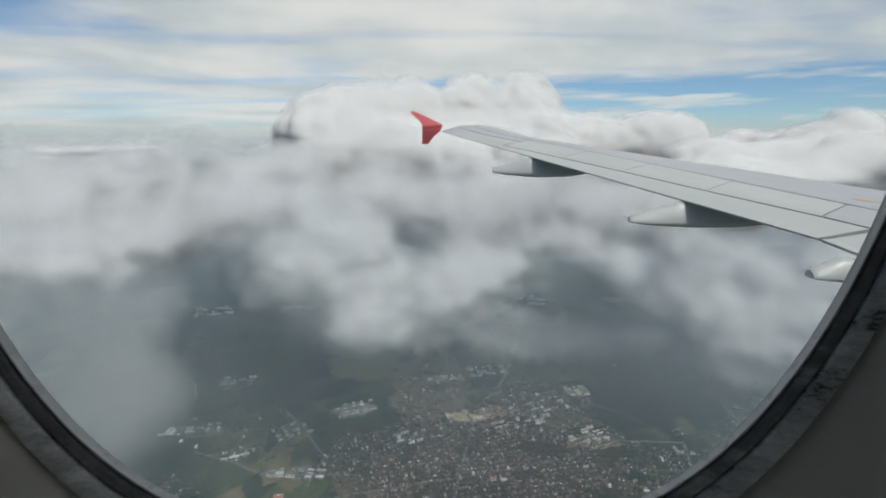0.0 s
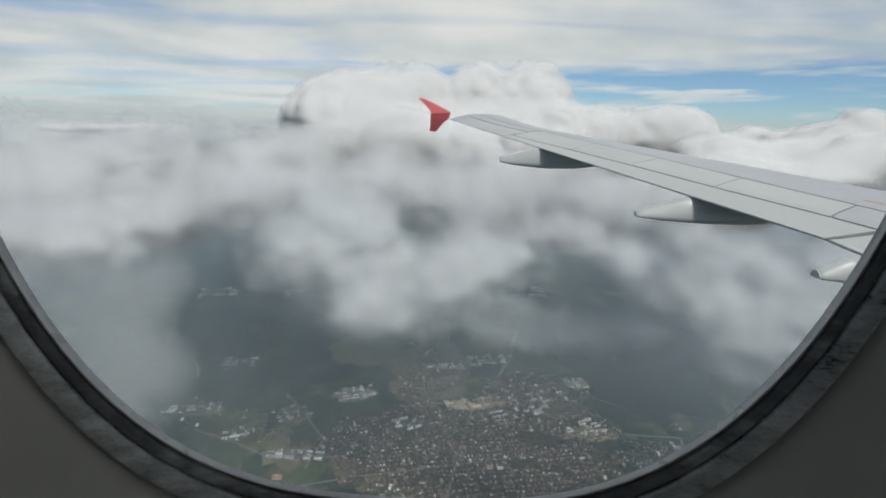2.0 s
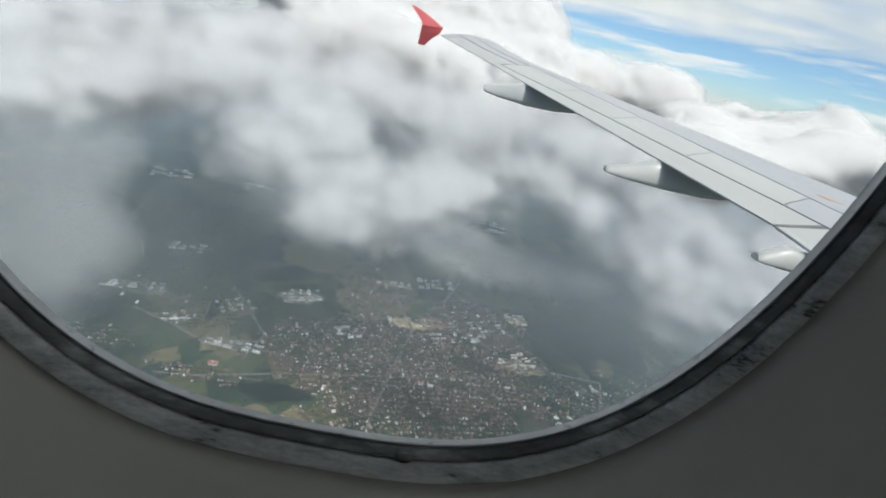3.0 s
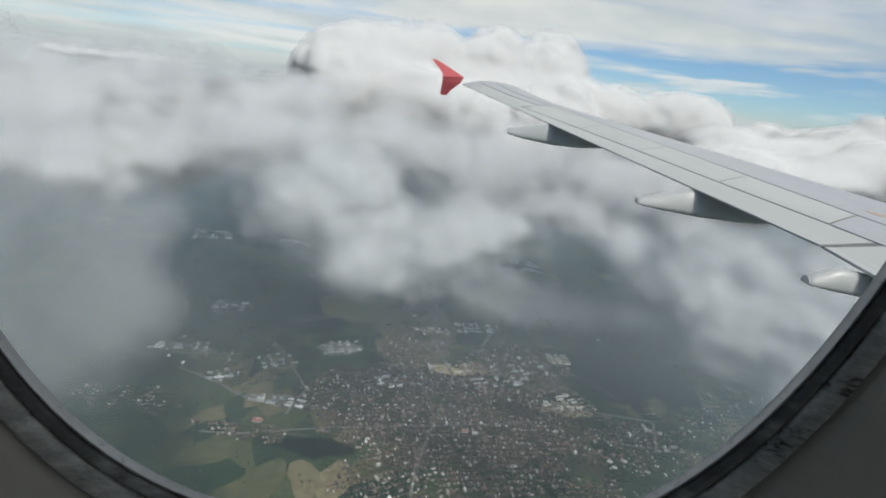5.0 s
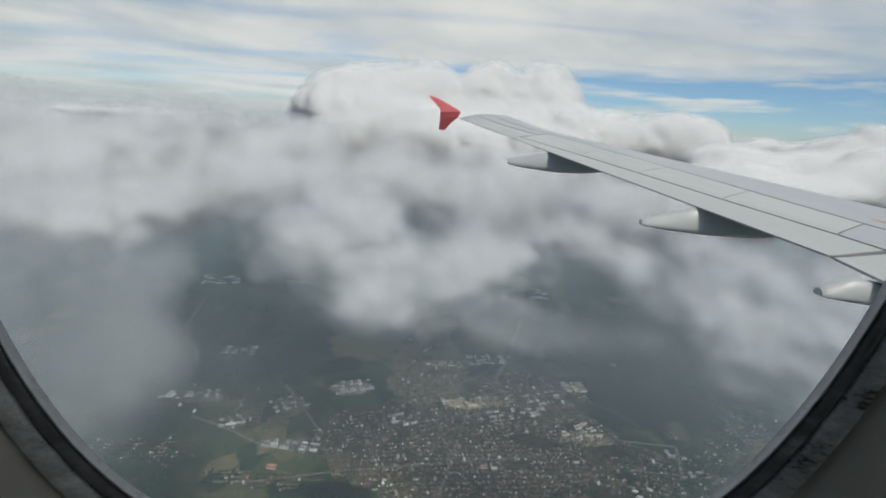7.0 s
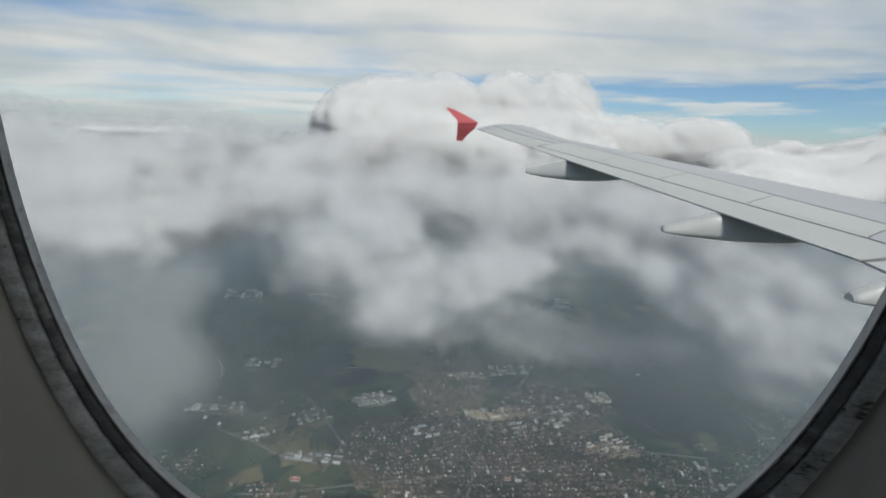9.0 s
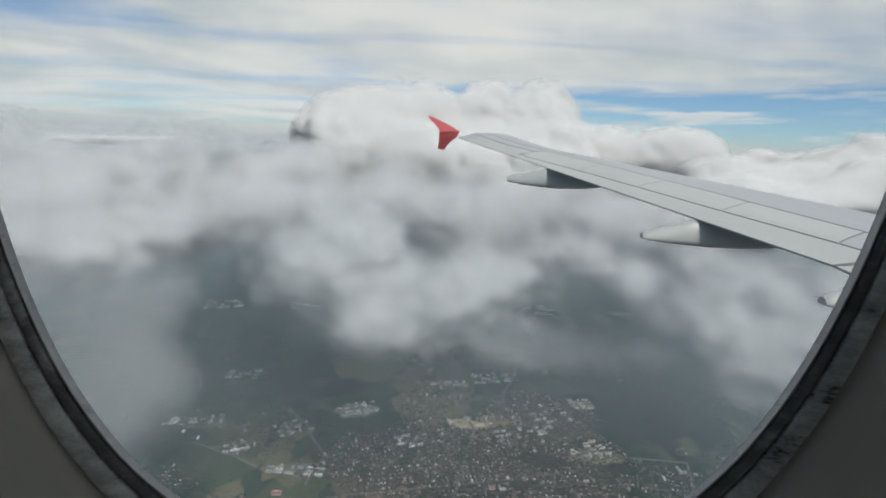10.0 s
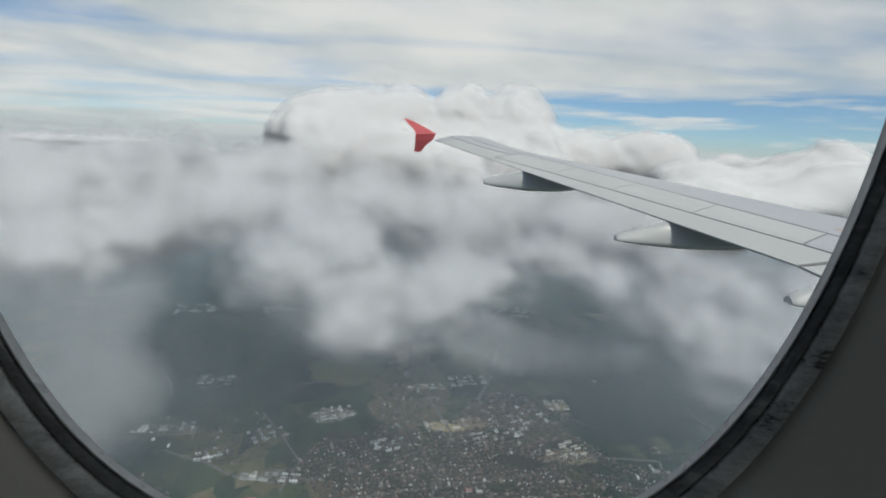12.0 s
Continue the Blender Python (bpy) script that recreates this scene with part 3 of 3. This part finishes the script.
# quarters of small houses: centre, half sizes, turn of the streets, share of plots built on
QUARTERS = ((-140, 2420, 95, 280, 0.05, 0.75), (-110, 1900, 120, 210, 0.10, 0.95), (60, 1640, 300, 130, 0.35, 0.9), (300, 1860, 190, 190, 0.45, 0.9), (-230, 1490, 210, 130, 0.55, 0.8), (60, 1400, 400, 170, 0.18, 0.95), (440, 1640, 120, 110, 0.45, 0.9), (620, 1420, 190, 150, -0.2, 0.75),
            (-470, 1228, 180, 36, 0.12, 0.9), (180, 1180, 420, 120, 0.25, 0.95), (-70, 1150, 170, 120, 0.6, 0.8), (-700, 1480, 90, 50, 0.4, 0.35), (-1430, 2890, 130, 90, 0.3, 0.5), (-1100, 2900, 260, 120, -0.1, 0.18), (-860, 3230, 220, 110, 0.2, 0.25), (-560, 2850, 180, 110, 0.3, 0.25), (420, 3130, 170, 110, 0.4, 0.6),
            (-1000, 2300, 420, 260, 0.3, 0.05), (-800, 1650, 300, 160, 0.2, 0.06), (600, 2600, 500, 400, 0.2, 0.03), (-500, 2600, 350, 250, 0.1, 0.05), (900, 1300, 300, 200, 0.35, 0.15), (255, 3450, 200, 120, 0.1, 0.4), (-922, 1995, 110, 60, 0.3, 0.4), (1000, 1700, 240, 180, 0.3, 0.3), (1200, 1950, 260, 150, 0.1, 0.2), (900, 1400, 240, 150, 0.2, 0.4), (-1900, 2900, 320, 200, 0.2, 0.12), (-1100, 3500, 600, 250, 0.3, 0.1), (-2300, 3600, 500, 250, 0.1, 0.12), (-900, 1300, 160, 60, 0.2, 0.3), (-1500, 2350, 300, 200, 0.4, 0.08))


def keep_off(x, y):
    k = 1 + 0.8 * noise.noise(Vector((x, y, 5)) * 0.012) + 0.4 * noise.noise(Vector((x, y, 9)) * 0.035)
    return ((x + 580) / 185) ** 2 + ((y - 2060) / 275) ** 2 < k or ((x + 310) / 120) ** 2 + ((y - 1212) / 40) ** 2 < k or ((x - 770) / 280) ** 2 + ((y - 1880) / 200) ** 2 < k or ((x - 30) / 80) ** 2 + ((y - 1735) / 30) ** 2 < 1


def quarter_at(x, y):
    """The quarter that a plot belongs to, or None in the open country."""
    best, near = None, 1.0 + 0.55 * noise.noise(Vector((x, y, 0)) * 0.009) + 0.3 * noise.noise(Vector((x, y, 3)) * 0.03)
    for k, (cx, cy, hx, hy, turn, share) in enumerate(QUARTERS):
        r = math.hypot((x - cx) / hx, (y - cy) / hy)
        if r < near:
            best, near = k, r
    return best


verts, faces, crowns = [], [], []
PLOT_W, PLOT_D = 6.0, 7.2
for number, (cx, cy, hx, hy, turn, share) in enumerate(QUARTERS):
    ct, st = math.cos(turn), math.sin(turn)
    reach = 1.5 * max(hx, hy)
    for i in range(int(-reach / PLOT_W), int(reach / PLOT_W)):
        for j in range(int(-reach / PLOT_D), int(reach / PLOT_D)):
            if i % 11 == 0 or j % 3 == 0:                                   # streets
                continue
            sx, sy = i * PLOT_W + rng.uniform(-1, 1), j * PLOT_D + rng.uniform(-1, 1)
            x, y = cx + sx * ct - sy * st, cy + sx * st + sy * ct
            if abs(x - cx) > 1.5 * hx or abs(y - cy) > 1.5 * hy or quarter_at(x, y) != number or keep_off(x, y):
                continue
            green = noise.noise(Vector((x, y, 7)) * 0.016)
            if rng.random() > share or green > 0.34:
                if green > 0.2 or rng.random() < 0.4:
                    crowns.append((x, y))
                continue
            large = rng.random() < 0.045
            a, b, h = (rng.uniform(2.6, 4.4), rng.uniform(4.5, 9.0), rng.uniform(3, 6)) if large else (rng.uniform(1.2, 2.2), rng.uniform(1.7, 3.0), rng.uniform(1.5, 3.2))
            bent = turn + rng.normal(0, 0.05) + (math.pi / 2 if rng.random() < 0.3 else 0.0)
            c, s = math.cos(bent), math.sin(bent)
            k = len(verts)
            for px, py, pz in ((-a, -b, 0), (a, -b, 0), (a, b, 0), (-a, b, 0), (-a, -b, h), (a, -b, h), (a, b, h), (-a, b, h), (0, -b, h + a * 0.5), (0, b, h + a * 0.5)):
                verts.append((x + px * c - py * s, y + px * s + py * c, LAND_Z + pz))
            faces += [(k, k + 1, k + 5, k + 8, k + 4), (k + 1, k + 2, k + 6, k + 5), (k + 2, k + 3, k + 7, k + 9, k + 6), (k + 3, k, k + 4, k + 7), (k + 4, k + 8, k + 9, k + 7), (k + 8, k + 5, k + 6, k + 9)]
tagged(mesh_object("town_houses", verts, faces, ROOFS), "dense small houses with grey, rust and white roofs", "town", kind="stuff")
bv, bf = ball(1)
verts, faces = [], []
for _ in range(5000):
    x, y = rng.uniform(-1300, 1200), rng.uniform(1000, 2700)
    if not keep_off(x, y):
        crowns.append((x, y))
for x, y in crowns:
    r = rng.uniform(1.6, 3.6)
    k = len(verts)
    p = bv * np.array([r * rng.uniform(0.8, 1.4), r * rng.uniform(0.8, 1.4), r * 0.8]) * (1 + rng.normal(0, 0.12, (len(bv), 1))) + np.array([x, y, LAND_Z + r * 0.7])
    verts += [tuple(q) for q in p]
    faces += [tuple(q + k) for q in bf]
tagged(mesh_object("trees", verts, faces, TREES), "dark green tree crowns between houses and fields", "trees", kind="stuff")


def shed(x, y, long, wide, high, turn, mat, label):
    """A large factory hall: walls under a shallow pitched roof."""
    e = thing("factory_hall", label, "factory", (x, y, LAND_Z), "factory halls")
    e.rotation_euler = (0, 0, turn)
    mesh_object("wall", *box_mesh(-long / 2, long / 2, -wide / 2, wide / 2, 0, high), SHED_ROOF, e)
    o = 1.2
    v = [(-long / 2 - o, -wide / 2 - o, high), (long / 2 + o, -wide / 2 - o, high), (long / 2 + o, wide / 2 + o, high), (-long / 2 - o, wide / 2 + o, high), (-long / 2 - o, 0, high + wide * 0.1), (long / 2 + o, 0, high + wide * 0.1)]
    v = [(a, b, c + 0.05) for a, b, c in v]
    mesh_object("roof", v, [(0, 1, 5, 4), (2, 3, 4, 5), (0, 4, 3), (1, 2, 5), (0, 3, 2, 1)], mat, e)
    for i in range(3):
        mesh_object("roof_vent", *box_mesh(-long * 0.3 + i * long * 0.3 - 2, -long * 0.3 + i * long * 0.3 + 2, -1.5, 1.5, high + wide * 0.08, high + wide * 0.1 + 2), SHED_ROOF, e)
    return e


PALE, TAN, BRICK = "pale grey metal roofed factory hall", "sandy roofed factory hall by the town", "rust red roofed hall"
# estates of halls: centre, number, half length and depth of the estate, turn
for x, y, count, sx, sy, turn, mat, label in ((-385, 1780, 14, 80, 50, 0.35, SHED_ROOF, PALE), (40, 1745, 9, 85, 32, 0.3, SHED_TAN, TAN), (-50, 2045, 9, 85, 26, 0.2, SHED_TAN, TAN), (110, 2120, 12, 60, 50, 0.2, SHED_TAN, TAN), (223, 2149, 6, 40, 40, 0.1, SHED_TAN, TAN), (488, 1945, 8, 50, 40, 0.2, SHED_TAN, TAN),
                                              (450, 1610, 11, 70, 50, 0.5, SHED_TAN, TAN), (-935, 1616, 10, 110, 30, 0.25, SHED_ROOF, PALE), (-1430, 2890, 16, 120, 80, 0.3, SHED_ROOF, PALE), (-922, 1995, 9, 70, 40, 0.2, SHED_ROOF, PALE), (-575, 1620, 9, 70, 50, 0.7, SHED_ROOF, PALE), (420, 3132, 16, 130, 90, 0.4, SHED_ROOF, PALE), (255, 3457, 12, 140, 80, 0.2, SHED_ROOF, PALE),
                                              (-860, 3230, 10, 160, 60, -0.2, SHED_ROOF, PALE), (-930, 2960, 8, 140, 50, 0.2, SHED_ROOF, PALE), (-490, 1390, 9, 90, 22, 0.0, SHED_ROOF, PALE), (240, 1720, 12, 120, 50, 0.4, SHED_ROOF, PALE), (-150, 1600, 7, 60, 40, 0.5, SHED_ROOF, PALE), (350, 1800, 10, 90, 70, 0.45, SHED_ROOF, PALE), (760, 1500, 5, 40, 70, 0.3, SHED_ROOF, PALE), (-700, 1480, 6, 60, 30, 0.4, SHED_ROOF, PALE)):
    count = round(count * 1.4)
    nx, ny = max(int(2 * sx / 30), 1), max(int(2 * sy / 13), 1)
    far = 1.0 if y < 2500 else 1.5
    for cell_ in rng.permutation(nx * ny)[:count]:
        u, v_ = ((cell_ % nx + 0.5) / nx * 2 - 1) * sx + rng.uniform(-4, 4), ((cell_ // nx + 0.5) / ny * 2 - 1) * sy + rng.uniform(-1.5, 1.5)
        cross = rng.random() < 0.2
        shed(x + u * math.cos(turn) - v_ * math.sin(turn), y + u * math.sin(turn) + v_ * math.cos(turn), far * (rng.uniform(8, 12) if cross else rng.uniform(9, 30)), far * rng.uniform(4.5, 10), rng.uniform(4, 7), turn + (math.pi / 2 if cross else 0), mat, label)
shed(-507, 1282, 26, 17, 6, 0.1, SHED_RED, BRICK)
shed(112, 1378, 17, 13, 6, 0.2, SHED_RED, BRICK)


# ---- flat sheets over the land that carry the painted haze ----
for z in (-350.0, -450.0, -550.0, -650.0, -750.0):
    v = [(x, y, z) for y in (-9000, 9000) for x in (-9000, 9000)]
    tagged(mesh_object("haze_layer", v, [(0, 1, 3, 2)], HAZE), "flat sheet painted as thin blue-grey haze over the land", "haze", kind="structure")


# ---- clouds ----
def lattice(ix, iy, iz, seed):
    """A fixed random value for each whole-numbered place."""
    h = (ix * 374761393 + iy * 668265263 + iz * 2147483647 + seed * 1274126177) & 0xFFFFFFFF
    h = ((h ^ (h >> 13)) * 1274126177) & 0xFFFFFFFF
    h = ((h ^ (h >> 16)) * 2246822519) & 0xFFFFFFFF
    return ((h ^ (h >> 15)) & 0xFFFFFF) / float(0xFFFFFF) * 2 - 1


def smooth_noise(p, seed):
    """Value noise from -1 to 1 at an array of points."""
    q = np.floor(p).astype(np.int64)
    f = p - q
    f = f * f * f * (f * (f * 6 - 15) + 10)
    total = 0.0
    for dx in (0, 1):
        for dy in (0, 1):
            for dz in (0, 1):
                wx = f[..., 0] if dx else 1 - f[..., 0]
                wy = f[..., 1] if dy else 1 - f[..., 1]
                wz = f[..., 2] if dz else 1 - f[..., 2]
                total = total + wx * wy * wz * lattice(q[..., 0] + dx, q[..., 1] + dy, q[..., 2] + dz, seed)
    return total


def turbulence(p, size, octaves, seed, billow):
    """Sum of ever finer noise; billow swells it into rounded heads with creases between them."""
    total, weight = 0.0, 1.0
    for k in range(octaves):
        n = smooth_noise(p / size * 2.03 ** k + 17.3 * k, seed + k)
        total = total + weight * ((np.abs(n) * 2.2 - 0.62) * billow + n * (1 - billow))
        weight *= 0.52
    return total


def density(lobes, cell, swell, grain, billow, seed):
    """How deep each point of a grid lies inside the cloud: above 0 inside the rounded lobes, roughened by turbulence."""
    l = np.array(lobes, float)
    lo, hi = (l[:, :3] - l[:, 3:] * 1.6).min(0), (l[:, :3] + l[:, 3:] * 1.6).max(0)
    axes = [np.arange(a, b + cell, cell) for a, b in zip(lo, hi)]
    p = np.stack(np.meshgrid(*axes, indexing="ij"), -1)
    bend = np.stack([smooth_noise(p / (grain * 1.7), seed + 40 + k) for k in range(3)], -1) * grain * 0.32
    total = 0.0
    for x, y, z, rx, ry, rz in lobes:
        d = (p + bend - np.array((x, y, z))) / np.array((rx, ry, rz))
        total = total + np.exp(7.0 * np.clip(1 - np.linalg.norm(d, axis=-1), -2.0, 1.0))
    d = np.log(total) / 7.0 + swell * turbulence(p, grain, 4, seed, billow)
    for k, side in ((0, 0), (0, -1), (1, 0), (1, -1), (2, 0), (2, -1)):
        np.swapaxes(d, 0, k)[side] = -3.0
    return d, lo


def shell(d, lo, cell, level):
    """The surface on which the density has one value, as points and quads."""
    g = d - level
    inside = g > 0
    nx, ny, nz = g.shape
    count = np.zeros((nx - 1, ny - 1, nz - 1))
    place = np.zeros((nx - 1, ny - 1, nz - 1, 3))
    part_of = lambda a, o: a[o[0]:nx - 1 + o[0], o[1]:ny - 1 + o[1], o[2]:nz - 1 + o[2]]
    for axis in range(3):
        step = np.eye(3, dtype=int)[axis]
        u, v = [k for k in range(3) if k != axis]
        for a in (0, 1):
            for b in (0, 1):
                o = np.zeros(3, int)
                o[u], o[v] = a, b
                g0, g1 = part_of(g, o), part_of(g, o + step)
                cut = (g0 > 0) != (g1 > 0)
                t = np.where(cut, g0 / np.where(cut, g0 - g1, 1.0), 0.0)
                count += cut
                place += cut[..., None] * (o + t[..., None] * step)
    cells = count > 0
    number = np.full(count.shape, -1)
    number[cells] = np.arange(cells.sum())
    base_at = np.stack(np.nonzero(cells), -1)
    verts = (base_at + place[cells] / count[cells][:, None]) * cell + lo
    quads = []
    for axis in range(3):
        u, v = (axis + 1) % 3, (axis + 2) % 3
        a = np.swapaxes(inside, 0, axis)
        cut = np.swapaxes(a[:-1] != a[1:], 0, axis)
        at = np.stack(np.nonzero(cut), -1)
        at = at[(at[:, u] > 0) & (at[:, v] > 0)]
        flip = inside[tuple(at.T)]
        eu, ev = np.eye(3, dtype=int)[u], np.eye(3, dtype=int)[v]
        q = np.stack([number[tuple((at - o).T)] for o in (eu * 0, eu, eu + ev, ev)], -1)
        q[~flip] = q[~flip][:, ::-1]
        quads.append(q[(q >= 0).all(1)])
    return verts, np.concatenate(quads)


def shells_mesh(name, parts_, mat, parent):
    """One mesh of several nested shells."""
    vs, fs, k = [], [], 0
    for v, f in parts_:
        vs.append(v)
        fs.append(f + k)
        k += len(v)
    v, f = np.concatenate(vs), np.concatenate(fs)
    me = bpy.data.meshes.new(name)
    me.vertices.add(len(v))
    me.vertices.foreach_set("co", v.astype(np.float32).ravel())
    me.loops.add(4 * len(f))
    me.loops.foreach_set("vertex_index", f.astype(np.int32).ravel())
    me.polygons.add(len(f))
    me.polygons.foreach_set("loop_start", np.arange(0, 4 * len(f), 4, dtype=np.int32))
    me.materials.append(mat)
    me.update(calc_edges=True)
    me.shade_smooth()
    ob = new(name, me)
    ob.parent = parent
    return ob


CUMULUS = (("cloud_mist", CLOUD_SOFT, (-0.05, -0.02)), ("cloud_fringe", CLOUD_WHITE, (0.01, 0.035, 0.06, 0.09)), ("cloud_heart", CLOUD_HEART, (0.12, 0.16, 0.22, 0.30)))
DRIFT = (("cloud_veil", CLOUD_THIN, (-0.30, -0.22, -0.14)), ("cloud_mist", CLOUD_SOFT, (-0.06, 0.01, 0.08, 0.15, 0.22)), ("cloud_fringe", CLOUD_EDGE, (0.30, 0.38, 0.46, 0.55)))
RAGGED = (("cloud_veil", CLOUD_THIN, (-0.36, -0.28, -0.20, -0.12, -0.04)), ("cloud_mist", CLOUD_SOFT, (0.05, 0.13, 0.21, 0.29, 0.38, 0.47)))
VEIL = (("cloud_veil", CLOUD_FAINT, (-0.40, -0.30, -0.20, -0.10, 0.0, 0.10, 0.20)),)
cloud_count = 0


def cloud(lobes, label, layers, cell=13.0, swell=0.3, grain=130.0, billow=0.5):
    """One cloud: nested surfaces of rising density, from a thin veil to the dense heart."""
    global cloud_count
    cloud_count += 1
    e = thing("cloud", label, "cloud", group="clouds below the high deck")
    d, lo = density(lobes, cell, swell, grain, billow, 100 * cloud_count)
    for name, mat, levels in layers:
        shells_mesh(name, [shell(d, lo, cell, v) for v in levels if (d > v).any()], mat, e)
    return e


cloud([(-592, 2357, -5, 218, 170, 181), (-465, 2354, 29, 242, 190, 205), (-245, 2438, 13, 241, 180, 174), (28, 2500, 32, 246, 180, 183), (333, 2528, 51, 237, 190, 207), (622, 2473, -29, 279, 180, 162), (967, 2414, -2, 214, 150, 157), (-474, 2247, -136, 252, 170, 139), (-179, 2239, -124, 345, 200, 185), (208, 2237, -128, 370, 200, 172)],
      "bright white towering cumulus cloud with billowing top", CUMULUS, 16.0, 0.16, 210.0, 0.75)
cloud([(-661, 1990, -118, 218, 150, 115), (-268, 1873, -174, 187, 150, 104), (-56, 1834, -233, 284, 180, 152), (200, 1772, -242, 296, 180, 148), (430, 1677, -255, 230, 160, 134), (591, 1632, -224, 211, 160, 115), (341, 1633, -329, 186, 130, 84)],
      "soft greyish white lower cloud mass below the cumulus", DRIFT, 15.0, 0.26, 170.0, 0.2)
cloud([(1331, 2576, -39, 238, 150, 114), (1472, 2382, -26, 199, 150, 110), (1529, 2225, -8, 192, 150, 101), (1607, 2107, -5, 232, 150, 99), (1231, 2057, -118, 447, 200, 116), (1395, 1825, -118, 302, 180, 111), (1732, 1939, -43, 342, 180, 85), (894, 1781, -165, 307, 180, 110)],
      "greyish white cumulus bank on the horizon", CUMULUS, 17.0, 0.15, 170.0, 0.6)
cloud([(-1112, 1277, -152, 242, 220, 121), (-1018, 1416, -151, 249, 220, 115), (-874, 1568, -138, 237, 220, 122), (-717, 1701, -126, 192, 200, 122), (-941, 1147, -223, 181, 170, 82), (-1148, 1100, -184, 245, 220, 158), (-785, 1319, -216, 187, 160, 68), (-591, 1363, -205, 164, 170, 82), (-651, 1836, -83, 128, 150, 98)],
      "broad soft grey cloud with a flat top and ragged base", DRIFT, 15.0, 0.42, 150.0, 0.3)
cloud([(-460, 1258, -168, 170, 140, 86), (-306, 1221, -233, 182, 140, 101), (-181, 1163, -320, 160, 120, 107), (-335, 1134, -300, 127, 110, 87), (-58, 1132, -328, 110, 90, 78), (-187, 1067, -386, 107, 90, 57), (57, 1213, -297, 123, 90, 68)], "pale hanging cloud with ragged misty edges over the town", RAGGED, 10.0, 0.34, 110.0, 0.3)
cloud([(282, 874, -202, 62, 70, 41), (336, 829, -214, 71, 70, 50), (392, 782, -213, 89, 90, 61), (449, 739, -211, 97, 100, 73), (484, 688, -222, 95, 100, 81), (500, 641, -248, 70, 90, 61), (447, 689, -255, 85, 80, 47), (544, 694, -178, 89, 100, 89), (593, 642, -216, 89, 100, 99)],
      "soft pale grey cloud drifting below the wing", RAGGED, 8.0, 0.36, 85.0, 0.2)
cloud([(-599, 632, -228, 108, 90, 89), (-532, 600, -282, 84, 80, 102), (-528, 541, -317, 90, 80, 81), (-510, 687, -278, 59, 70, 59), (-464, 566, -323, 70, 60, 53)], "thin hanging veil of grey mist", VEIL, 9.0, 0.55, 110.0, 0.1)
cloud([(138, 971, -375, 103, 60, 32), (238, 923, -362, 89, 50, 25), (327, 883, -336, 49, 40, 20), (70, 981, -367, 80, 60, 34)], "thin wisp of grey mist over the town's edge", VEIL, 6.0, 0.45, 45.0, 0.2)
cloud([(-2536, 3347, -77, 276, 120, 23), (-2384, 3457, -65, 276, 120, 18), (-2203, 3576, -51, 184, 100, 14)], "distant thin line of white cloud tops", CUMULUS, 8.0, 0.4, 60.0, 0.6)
